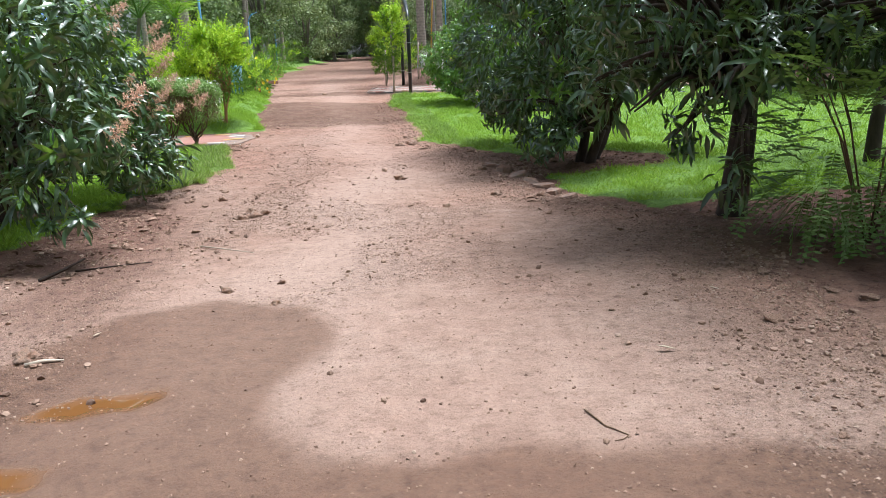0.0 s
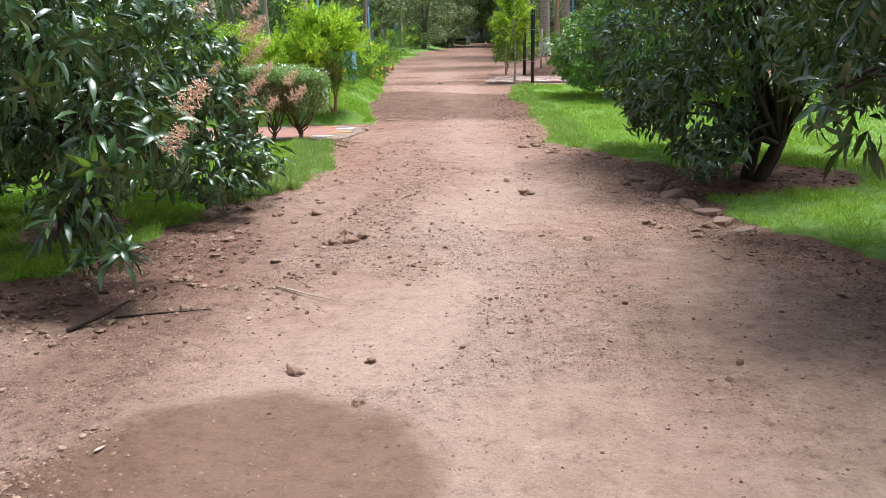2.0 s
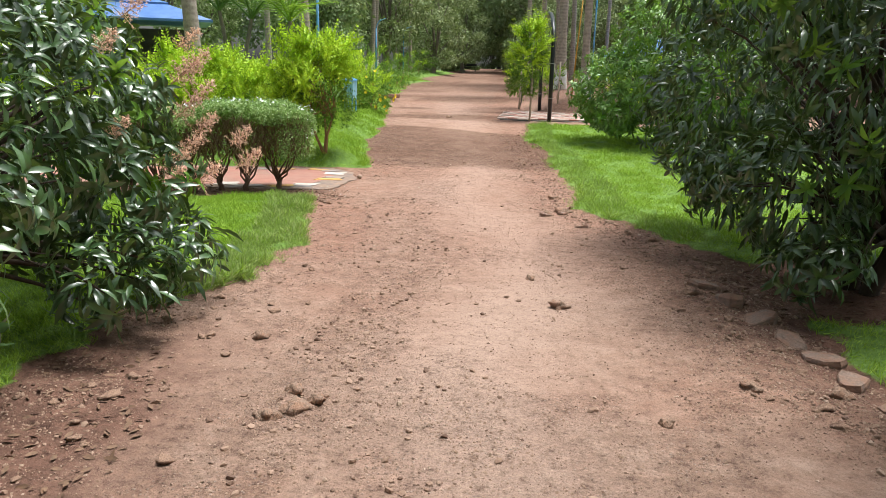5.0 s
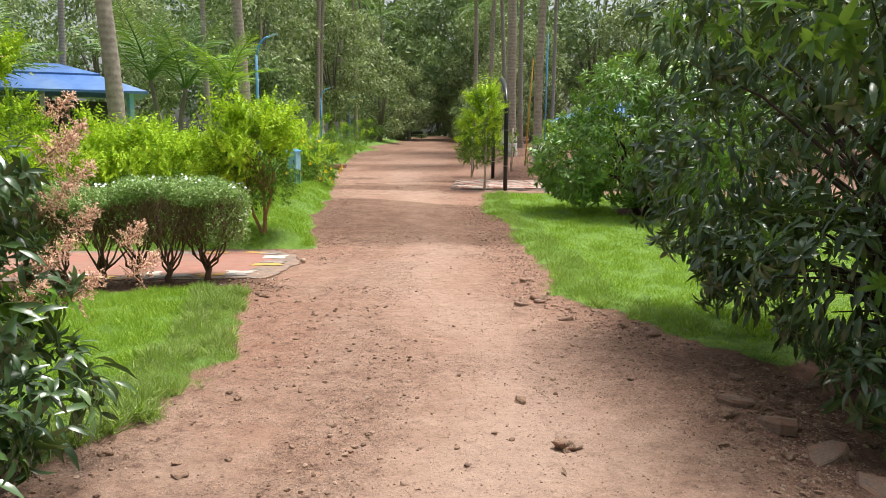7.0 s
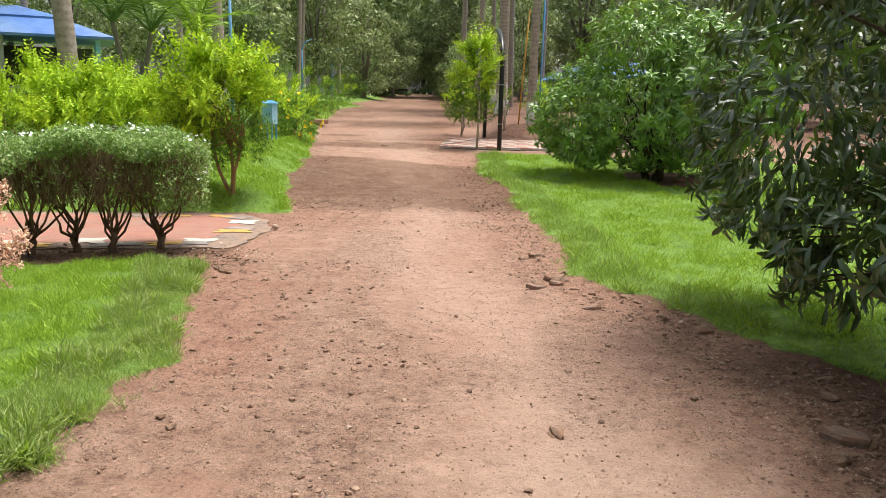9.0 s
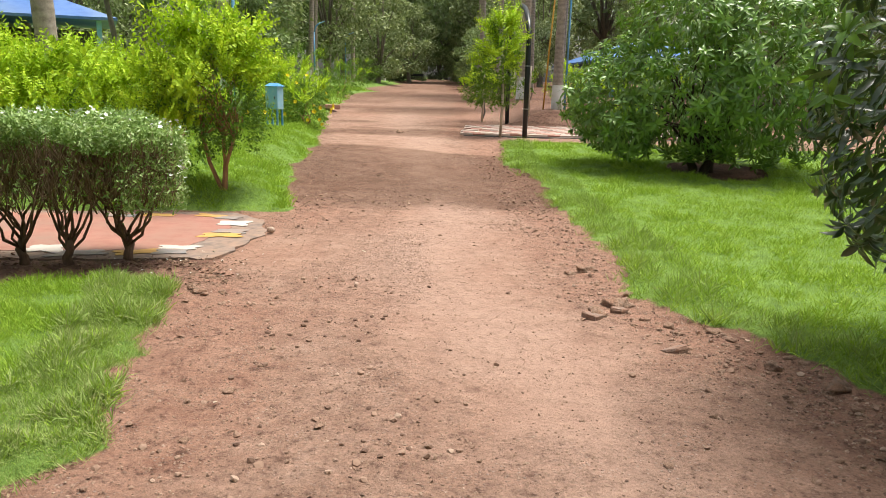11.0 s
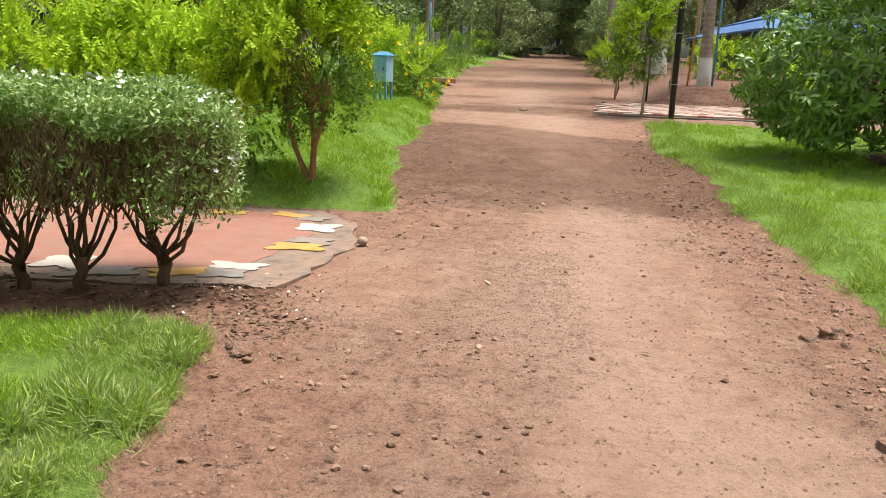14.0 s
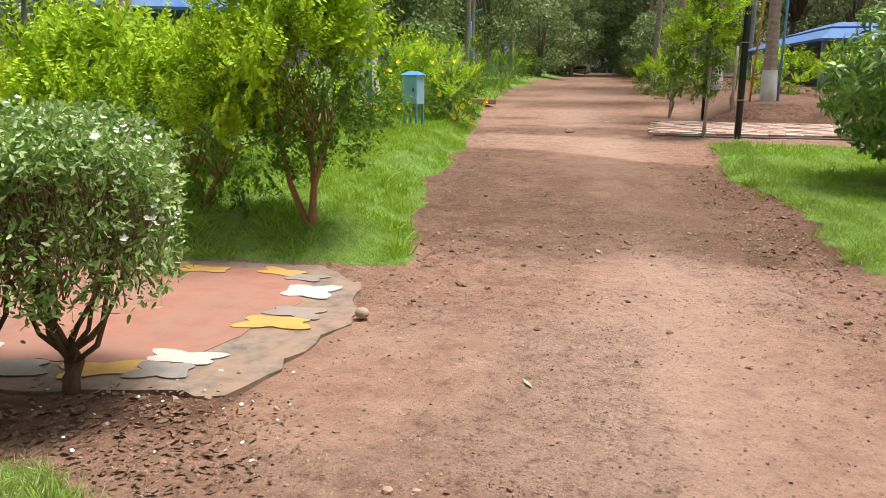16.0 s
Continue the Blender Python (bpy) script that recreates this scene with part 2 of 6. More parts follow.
YELLOW_PAINT = plain("yellow_paint", (0.50, 0.26, 0.03), 0.6, 0.25, 9)
STONE = plain("rough_stone", (0.27, 0.18, 0.13), 0.95, 0.4, 4, 0, 0.05, (0.30, 0.16, 0.10))
CLOD_MAT = plain("earth_clod", (0.29, 0.18, 0.125), 0.95, 0.35, 6, 0, 0.04)
SLAB_STONE = plain("broken_slab", (0.235, 0.165, 0.13), 0.95, 0.35, 5, 0, 0.03, (0.28, 0.15, 0.10))
SCREED = plain("grey_screed", (0.20, 0.15, 0.125), 0.9, 0.4, 9, 0, 0.008, (0.29, 0.185, 0.13))
RED_OXIDE = plain("red_oxide_paint", (0.32, 0.14, 0.105), 0.75, 0.22, 5, 0, 0.003, (0.25, 0.155, 0.12))
PATCH_WHITE = plain("white_floor_paint", (0.52, 0.48, 0.44), 0.65, 0.16, 10, 0, 0.002, (0.46, 0.37, 0.31))
PATCH_YELLOW = plain("ochre_floor_paint", (0.50, 0.29, 0.07), 0.65, 0.18, 10, 0, 0.002, (0.47, 0.27, 0.10))
PATCH_GREY = plain("grey_floor_paint", (0.21, 0.20, 0.20), 0.7, 0.2, 10, 0, 0.002, (0.30, 0.22, 0.18))
PAVER_RED = plain("red_paver", (0.34, 0.17, 0.13), 0.8, 0.2, 14, 0, 0.003)
PAVER_PALE = plain("pale_paver", (0.46, 0.36, 0.31), 0.8, 0.15, 14, 0, 0.003)
HUSK = plain("coconut_husk", (0.33, 0.21, 0.15), 0.85, 0.5, 26, 0, 0.006, (0.55, 0.47, 0.38))
DEAD_LEAF = plain("dead_leaf", (0.15, 0.085, 0.05), 0.8, 0.4, 30)
PALE_LEAF = plain("fallen_pale_leaf", (0.38, 0.31, 0.22), 0.75, 0.25, 30)


# ---- helpers for geometry ----
def mesh_from(name, verts, faces, material_, smooth=False):
    """verts (n,3); faces: list of index arrays, each (k, sides)."""
    me = bpy.data.meshes.new(name)
    verts = np.asarray(verts, dtype=np.float32)
    me.vertices.add(len(verts))
    me.vertices.foreach_set("co", verts.ravel())
    groups = [np.asarray(f, dtype=np.int32) for f in faces if len(f)]
    loops = np.concatenate([g.ravel() for g in groups])
    sizes = np.concatenate([np.full(len(g), g.shape[1], dtype=np.int32) for g in groups])
    starts = np.concatenate(([0], np.cumsum(sizes)[:-1])).astype(np.int32)
    me.loops.add(len(loops))
    me.loops.foreach_set("vertex_index", loops)
    me.polygons.add(len(sizes))
    me.polygons.foreach_set("loop_start", starts)
    me.polygons.foreach_set("use_smooth", np.full(len(sizes), smooth))
    me.update(calc_edges=True)
    me.materials.append(material_)
    return me


def part(name, bm, material_, parent=None, label="", smooth=False):
    """One mesh object from a bmesh (or a ready mesh) under a thing."""
    if isinstance(bm, bpy.types.Mesh):
        me = bm
    else:
        me = bpy.data.meshes.new(name)
        bm.to_mesh(me)
        bm.free()
        me.materials.append(material_)
        if smooth:
            me.polygons.foreach_set("use_smooth", np.full(len(me.polygons), True))
    ob = new(name, me)
    ob.parent = parent
    if label:
        ob["label"] = label
    return ob


def empty(name, m, label, category, group="", kind=""):
    ob = new(name)
    ob.matrix_basis = m
    ob.empty_display_size = 0.1
    return tagged(ob, label, category, group, kind)


def box(bm, size, at=(0, 0, 0), bevel=0.0, turn=None):
    m = Matrix.Translation(at) @ (turn if turn is not None else Matrix()) @ Matrix.Diagonal((*size, 1))
    made = bmesh.ops.create_cube(bm, size=1.0, matrix=m)
    if bevel:
        edges = list({e for v in made["verts"] for e in v.link_edges})
        bmesh.ops.bevel(bm, geom=edges, offset=bevel, segments=2, affect='EDGES', profile=0.7)


def tube(points, radii, sides=8, cap=True):
    """Verts and faces of a round bar along points."""
    pts = [Vector(p) for p in points]
    vs, fs = [], []
    side = None
    for k, p in enumerate(pts):
        d = (pts[min(k + 1, len(pts) - 1)] - pts[max(k - 1, 0)]).normalized()
        if side is None:
            side = d.cross(Vector((0.3, 0.9, 0.1))).normalized()
        side = (side - d * side.dot(d)).normalized()
        up = d.cross(side)
        for j in range(sides):
            a = 2 * math.pi * j / sides
            vs.append(p + (math.cos(a) * side + math.sin(a) * up) * float(radii[k]))
    for k in range(len(pts) - 1):
        for j in range(sides):
            a, b = k * sides + j, k * sides + (j + 1) % sides
            fs.append((a, b, b + sides, a + sides))
    caps = [tuple(range(sides - 1, -1, -1)), tuple(range(len(vs) - sides, len(vs)))] if cap else []
    return np.array([tuple(v) for v in vs]), np.array(fs), caps


def tubes_mesh(name, bars, material_, sides=8):
    """bars: list of (points, radii), joined into one mesh."""
    vs, fs, cs, base = [], [], [], 0
    for pts, rad in bars:
        v, f, c = tube(pts, rad, sides)
        vs.append(v)
        fs.append(f + base)
        cs += [[i + base for i in q] for q in c]
        base += len(v)
    return mesh_from(name, np.concatenate(vs), [np.concatenate(fs), np.array(cs)], material_, True)


def leaf_shape(length, width, segments=4, fold=0.25, droop=0.35):
    """A lance-shaped leaf along +x, folded on its midrib and bending down."""
    vs, fs = [], []
    for k in range(segments + 1):
        u = k / segments
        w = width * 0.5 * (math.sin(math.pi * min(1, u * 0.93 + 0.05)) ** 0.8)
        x = length * u * (1 - 0.15 * droop * u)
        z = -droop * length * u * u
        vs += [(x, -w, z + fold * w), (x, 0, z), (x, w, z + fold * w)]
    for k in range(segments):
        a = 3 * k
        fs += [(a, a + 3, a + 4, a + 1), (a + 1, a + 4, a + 5, a + 2)]
    return np.array(vs), np.array(fs)


def flat_leaf(length, width, bend=0.15):
    """A small six-sided leaf."""
    vs = np.array([(0, 0, 0), (length * 0.35, -width / 2, -bend * 0.3 * length), (length * 0.75, -width * 0.35, -bend * 0.8 * length), (length, 0, -bend * 1.2 * length),
                   (length * 0.75, width * 0.35, -bend * 0.8 * length), (length * 0.35, width / 2, -bend * 0.3 * length)])
    return vs, np.array([(0, 1, 2, 3), (0, 3, 4, 5)])


def frames_for(directions, spin, ups=None):
    """Rotation matrices whose x axis is each direction, rolled by spin about it."""
    d = directions / np.linalg.norm(directions, axis=1)[:, None]
    up = np.tile((0.0, 0.0, 1.0), (len(d), 1)) if ups is None else ups
    flat = np.abs(np.sum(d * up, axis=1)) > 0.98
    up[flat] = (1.0, 0.0, 0.0)
    y = np.cross(up, d)
    y /= np.linalg.norm(y, axis=1)[:, None]
    z = np.cross(d, y)
    c, s = np.cos(spin)[:, None], np.sin(spin)[:, None]
    return np.stack((d, c * y + s * z, -s * y + c * z), axis=2)


def strewn(shape, spots, directions, spin, scale):
    """Copies of a shape joined into verts and faces."""
    v, f = shape
    r = frames_for(directions, spin)
    out = np.einsum("nij,kj->nki", r, v) * scale[:, None, None] + spots[:, None, :]
    faces = f[None, :, :] + (np.arange(len(spots)) * len(v))[:, None, None]
    return out.reshape(-1, 3), faces.reshape(-1, f.shape[1])


def joined(pieces):
    vs, fs, base = [], [], 0
    for v, f in pieces:
        vs.append(v)
        fs.append(f + base)
        base += len(v)
    return np.concatenate(vs), np.concatenate(fs)


def unit(n, up_bias=0.0):
    d = rng.normal(size=(n, 3))
    d[:, 2] += up_bias
    return d / np.linalg.norm(d, axis=1)[:, None]


def smooth01(a, b, x):
    u = np.clip((x - a) / (b - a), 0, 1)
    return u * u * (3 - 2 * u)


def lattice(x, y, seed):
    """Smooth value noise in 0..1."""
    def h(i, j):
        q = np.sin(i * 127.1 + j * 311.7 + seed * 74.7) * 43758.5453
        return q - np.floor(q)
    i, j = np.floor(x), np.floor(y)
    u, v = x - i, y - j
    u, v = u * u * (3 - 2 * u), v * v * (3 - 2 * v)
    return (h(i, j) * (1 - u) + h(i + 1, j) * u) * (1 - v) + (h(i, j + 1) * (1 - u) + h(i + 1, j + 1) * u) * v


def fractal(x, y, seed, octaves=4):
    total, amp, out = 0, 1.0, 0
    for k in range(octaves):
        out = out + amp * lattice(x * 2 ** k, y * 2 ** k, seed + k)
        total += amp
        amp *= 0.55
    return out / total


# ---- the lie of the land ----
LEFT_EDGE = [(-60, -3.0), (5.2, -4.6), (6.2, -3.9), (7.4, -3.8), (9.4, -3.7), (10.5, -3.3), (12.0, -3.36), (13.0, -3.6), (14.1, -3.92), (15.1, -4.5), (15.5, -4.9), (17.2, -4.75),
             (17.8, -4.3), (18.9, -4.25), (20.0, -4.7), (22.1, -5.15), (25.0, -5.45), (31.0, -6.7), (37.6, -8.1), (52.0, -9.9), (73.0, -11.3), (115.0, -14.0), (400.0, -14.0)]
RIGHT_EDGE = [(-60, 2.6), (7.2, 2.6), (7.7, 2.1), (8.7, 1.35), (9.9, 1.1), (11.5, 1.05), (12.8, 0.75), (13.5, 0.42), (14.3, -0.02), (15.0, -0.4), (16.5, -0.36), (19.4, -0.8), (20.2, -0.95),
              (21.2, -0.9), (23.0, -1.5), (26.3, -1.65), (27.3, -2.4), (52.0, -3.8), (78.0, -6.3), (117.0, -10.2), (400.0, -10.2)]
LY, LX = np.array(LEFT_EDGE).T
RY, RX = np.array(RIGHT_EDGE).T


def edges(y):
    return np.interp(y, LY, LX), np.interp(y, RY, RX)


def height(x, y):
    """Height of the ground in plan."""
    x, y = np.asarray(x, float), np.asarray(y, float)
    z = 0.4 * smooth01(17, 28, y) + 0.019 * np.clip(y - 28, 0, 90)
    le, re = edges(y)
    z = z + 0.20 * smooth01(0.05, 0.55, le - x) * smooth01(18.2, 18.7, y - 0.17 * (x + 4.78)) + 0.16 * smooth01(0.8, 2.4, le - x) * smooth01(21, 25, y)
    z = z + 0.42 * smooth01(0.8, 2.4, x - re) * smooth01(31.6, 32.6, y) * (1 - smooth01(60, 90, y))
    near = (1 - smooth01(30, 60, y)) * smooth01(-6, 0, y) * (1 - smooth01(-3.7, -4.2, x) * smooth01(15.0, 15.6, y + 0.3 * np.clip(-4.5 - x, 0, 9)) * (1 - smooth01(17.8, 18.3, y)))
    z = z + near * (0.035 * (fractal(x * 0.9, y * 0.9, 3) - 0.5) + 0.028 * (fractal(x * 4.5, y * 4.5, 11) - 0.5) * (1 + 1.4 * smooth01(0.9, 0.1, np.minimum(np.abs(x - re), np.abs(x - le)))))
    z = z - 0.10 * np.exp(-((x - 1.55) / 0.5) ** 2) * smooth01(8.3, 9.3, y) * (1 - smooth01(11.0, 12.6, y))
    return z


def high(x, y):
    return float(height(np.array([x]), np.array([y]))[0])


def inside(x, y, poly):
    hit = np.zeros(np.shape(x), bool)
    for (ax, ay), (bx, by) in zip(poly, poly[1:] + poly[:1]):
        cross = ((ay > y) != (by > y)) & (x < (bx - ax) * (y - ay) / (by - ay + 1e-12) + ax)
        hit ^= cross
    return hit


PATH_POLY = [(-4.12, 15.70), (-4.08, 16.2), (-4.06, 17.0), (-4.32, 17.72), (-4.78, 18.18), (-14.0, 16.6), (-14.0, 13.6)]
WET_A = [(-2.2, 4.5), (-2.05, 4.85), (-1.5, 5.1), (-0.9, 4.92), (-0.64, 4.5), (-0.66, 4.1), (-0.86, 3.6), (-0.8, 3.25), (-0.52, 2.88), (-0.1, 2.80), (0.24, 3.0), (0.6, 2.9), (1.2, 2.86), (1.9, 2.75), (2.4, 1.8), (1.0, 0.6), (-2.6, 0.6), (-3.0, 2.6)]


def turf_at(x, y):
    """How much turf covers the ground there, 0 to 1."""
    le, re = edges(y)
    wob = 0.55 * (fractal(x * 2.2, y * 2.2, 21) - 0.5) + 0.34 * (fractal(x * 8, y * 8, 29) - 0.5)
    left = smooth01(-0.10, 0.12, le - x + wob * 0.8)
    left = left * np.where(y < 15.7, 1 - smooth01(14.75, 14.95, y + 0.42 * (x + 4.5) * (x < -4.5) * -1 + wob * 0.4), 1.0)
    left = left * np.where((y >= 15.0) & (y < 18.3), 0.0, 1.0) + smooth01(0.0, 0.12, y - (18.08 + 0.17 * (x + 4.78)) + wob * 0.2) * (x < -4.2) * (y < 18.6) * (x < le + 0.1)
    left = left * np.where(y < 8.2, smooth01(-3.35, -3.65, x + wob * 0.6), 1.0) * np.maximum(smooth01(6.5, 7.0, y + wob * 0.8), smooth01(-7.0, -8.0, x + wob))
    soil_bed = 0.9 * smooth01(0.75, 0.4, np.hypot((x + 4.7), (y - 8.2)) + wob)
    left = left * (1 - soil_bed)
    right = smooth01(-0.12, 0.16, x - re - 0.38 * smooth01(7.8, 9.0, y) * (1 - smooth01(11.8, 13.0, y)) + wob * 0.9) * np.where(y < 8.5, smooth01(-0.1, 0.15, y - (7.7 + 0.28 * np.abs(x - 2.0)) + wob), 1.0)
    right = right * (1 - smooth01(1.15, 0.85, np.hypot((x - 2.15) / 1.15, y - 11.5) + wob * 0.6)) * (1 - smooth01(1.1, 0.8, np.hypot(x - 2.2, y - 23.0) + wob * 0.6))
    right = np.maximum(right, smooth01(5.2, 6.0, x + wob))
    right = right * (1 - smooth01(26.2, 26.5, y + wob))
    out = np.clip(np.maximum(left, right), 0, 1)
    return np.where(inside(x, y, PATH_POLY), 0, out)


def rough_ground(x, y):
    """Where the earth is crumbly and stony, 0 to 1."""
    le, re = edges(y)
    w = 0.5 * (fractal(x * 1.4, y * 0.8, 5) - 0.5) + 0.3 * (fractal(x * 4, y * 3, 8) - 0.5)
    side = np.maximum(smooth01(1.25, 0.35, re - x + 1.6 * w), smooth01(1.0, 0.3, x - le + 1.6 * w))
    ridge = 0.9 * smooth01(0.5, 0.2, np.abs(x + 2.05 - 0.04 * (y - 8)) + 0.8 * w) * smooth01(6.0, 7.2, y) * (1 - smooth01(11.5, 14, y))
    patches = 0.75 * smooth01(0.52, 0.62, fractal(x * 0.8 + 5, y * 0.5, 91, 3)) * smooth01(4, 6, y)
    near_right = 0.8 * np.maximum(smooth01(0.6, 1.6, x + w), smooth01(-1.7, -2.4, x + w)) * (1 - smooth01(7, 9, y))
    return np.clip(0.12 + np.maximum.reduce([side, ridge, patches, near_right]), 0, 1)


def ground_sheet():
    xs = np.concatenate((-np.geomspace(9.2, 420, 30)[::-1], np.arange(-9.0, 6.5, 0.075), np.geomspace(6.6, 420, 30)))
    ys = np.concatenate((-np.geomspace(0.6, 300, 18)[::-1], np.arange(-0.4, 33, 0.085), np.geomspace(33.1, 600, 48)))
    X, Y = np.meshgrid(xs, ys)
    x, y = X.ravel(), Y.ravel()
    z = height(x, y)
    turf = turf_at(x, y)
    z = z + turf * (0.015 + 0.05 * fractal(x * 3.2, y * 3.2, 63)) - 0.02 * inside(x, y, PATH_POLY)
    nx = len(xs)
    q = (np.arange(len(ys) - 1)[:, None] * nx + np.arange(nx - 1)[None, :]).ravel()
    me = mesh_from("ground", np.stack((x, y, z), 1), [np.stack((q, q + 1, q + nx + 1, q + nx), 1)], GROUND, True)

    def mark(name, values):
        a = me.attributes.new(name, 'FLOAT', 'POINT')
        a.data.foreach_set("value", np.clip(values, 0, 1).astype(np.float32))

    le, re = edges(y)
    w = 0.30 * (fractal(x * 2.6, y * 2.6, 5) - 0.5) + 0.10 * (fractal(x * 9, y * 9, 8) - 0.5)
    mark("turf", turf)
    middle = (le + re) / 2 + 0.55 * smooth01(6, 12, y) - 0.2
    mark("track", np.exp(-((x - middle - w) / 0.62) ** 2) * smooth01(2, 5, y) * (1 - smooth01(30, 50, y)) + 0.55 * (1 - smooth01(3, 8, y)))
    mark("gravel", rough_ground(x, y))
    mark("redsoil", smooth01(1.1, 0.3, np.abs(x - le) + 2 * w) * smooth01(10, 13, y) * (1 - smooth01(18, 20, y)) + 0.8 * smooth01(0.9, 0.2, np.abs(x - re) + 2 * w) * smooth01(9, 13, y) + 0.7 * smooth01(1.3, 0.3, np.abs(x - re) + 2 * w) * smooth01(3, 5, y) * (1 - smooth01(9, 13, y)) + 0.4 * smooth01(9, 13, y))
    bed = smooth01(0.15, 0.5, x - re + 0.25 + w) * (y < 26)
    bed = np.maximum(bed, 0.9 * smooth01(1.1, 0.75, np.hypot((x + 3.8) / 1.25, (y - 7.4) / 1.75) + 1.3 * w))
    bed = np.maximum(bed, smooth01(-0.45, -0.1, -(np.abs(y - 15.32 - 0.42 * (x + 4.8)) + w * 0.6)) * (x < -4.1))
    bed = np.maximum(bed, 0.8 * smooth01(0.9, 2.0, x - re + w) * smooth01(31.5, 32.5, y))
    bed = np.maximum(bed, 0.6 * smooth01(0.75, 0.1, np.abs(x - re) + 1.5 * np.abs(w)) * smooth01(3.5, 6, y) * (1 - smooth01(11, 14, y)))
    bed = np.maximum(bed, 0.65 * smooth01(0.8, 0.1, np.abs(x + 2.75 + 0.12 * (y - 6)) + 1.5 * np.abs(w)) * smooth01(4, 5.5, y) * (1 - smooth01(8.5, 10, y)))
    mark("bed", bed)
    inb = np.zeros(len(x))
    for dx, dy in ((0, 0), (0.06, 0), (-0.06, 0), (0, 0.06), (0, -0.06)):
        inb += inside(x + dx + 0.35 * w, y + dy + 0.35 * w, WET_A) / 5
    mark("wet", inb)
    # dark bands across the track: tree shade painted into the earth, along with damp
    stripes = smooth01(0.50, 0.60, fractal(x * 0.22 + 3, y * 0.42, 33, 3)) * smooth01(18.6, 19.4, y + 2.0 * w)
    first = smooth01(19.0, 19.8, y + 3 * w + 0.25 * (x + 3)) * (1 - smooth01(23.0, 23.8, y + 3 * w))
    mark("shade_damp", np.maximum(np.maximum(stripes * 0.9, first), smooth01(40, 50, y) * 0.5))
    pool = np.maximum(smooth01(1.15, 0.85, np.hypot((x + 1.66) / 0.30, (y - 3.45 - 0.25 * (x + 1.66)) / 0.12) + 2.0 * w), smooth01(1.1, 0.8, np.hypot((x + 1.8) / 0.2, (y - 2.78) / 0.12) + 2.0 * w))
    mark("pool", pool)
    return tagged(new("ground", me), "reddish trodden earth track with grit, damp stains, dark bands of painted shade and lawn verges", "ground", kind="structure")


ground_sheet()


# ---- painted concrete path with its coloured patches ----
def slab_between(name, poly, top, thick, material_, label="", wobble=0.0):
    bm = bmesh.new()
    pts = []
    for (ax, ay), (bx, by) in zip(poly, poly[1:] + poly[:1]):
        n = max(1, int(math.hypot(bx - ax, by - ay) / 0.12)) if wobble else 1
        for k in range(n):
            u = k / n
            px, py = ax + (bx - ax) * u, ay + (by - ay) * u
            pts.append((px + wobble * (noise.noise((px * 5, py * 5, 1))), py + wobble * noise.noise((px * 5, py * 5, 7))))
    lift = top if callable(top) else (lambda x, y: top)
    up = [bm.verts.new((x, y, lift(x, y))) for x, y in pts]
    down = [bm.verts.new((x, y, lift(x, y) - thick)) for x, y in pts]
    bm.faces.new(up)
    for k in range(len(pts)):
        j = (k + 1) % len(pts)
        bm.faces.new((up[j], up[k], down[k], down[j]))
    bmesh.ops.recalc_face_normals(bm, faces=bm.faces)
    return part(name, bm, material_, None, label)


garden_path = empty("garden_path", pose(0, 0, 0), "grey screed path painted red with white, ochre and grey patches", "path", kind="structure")
path_body = slab_between("screed", PATH_POLY, 0.012, 0.06, SCREED, "grey cement screed with a worn edge", 0.09)
path_body.parent = garden_path
RED_POLY = [(-4.62, 15.95), (-4.52, 16.5), (-4.55, 17.3), (-4.72, 17.75), (-5.2, 17.95), (-13.9, 16.35), (-13.9, 13.9)]
red = slab_between("red_field", RED_POLY, 0.016, 0.006, RED_OXIDE, "faded red oxide paint", 0.10)
red.parent = garden_path


def floor_patch(cx, cy, sx, sy, turn, material_, seed, colour):
    """A wavy-edged painted patch."""
    bm = bmesh.new()
    ring = []
    for k in range(30):
        a = 2 * math.pi * k / 30
        r = 0.95 - 0.24 * math.cos(4 * a) + 0.10 * math.sin(3 * a + seed) + 0.04 * math.sin(11 * a + seed)
        u, v = sx * r * math.cos(a), sy * r * math.sin(a)
        ring.append(bm.verts.new((cx + u * math.cos(turn) - v * math.sin(turn), cy + u * math.sin(turn) + v * math.cos(turn), 0.0205 + 0.0002 * seed)))
    f = bm.faces.new(ring)
    ext = bmesh.ops.extrude_face_region(bm, geom=[f])
    for v in ext["geom"]:
        if isinstance(v, bmesh.types.BMVert):
            v.co.z -= 0.004
    bmesh.ops.recalc_face_normals(bm, faces=bm.faces)
    part("paint_patch", bm, material_, garden_path, colour)


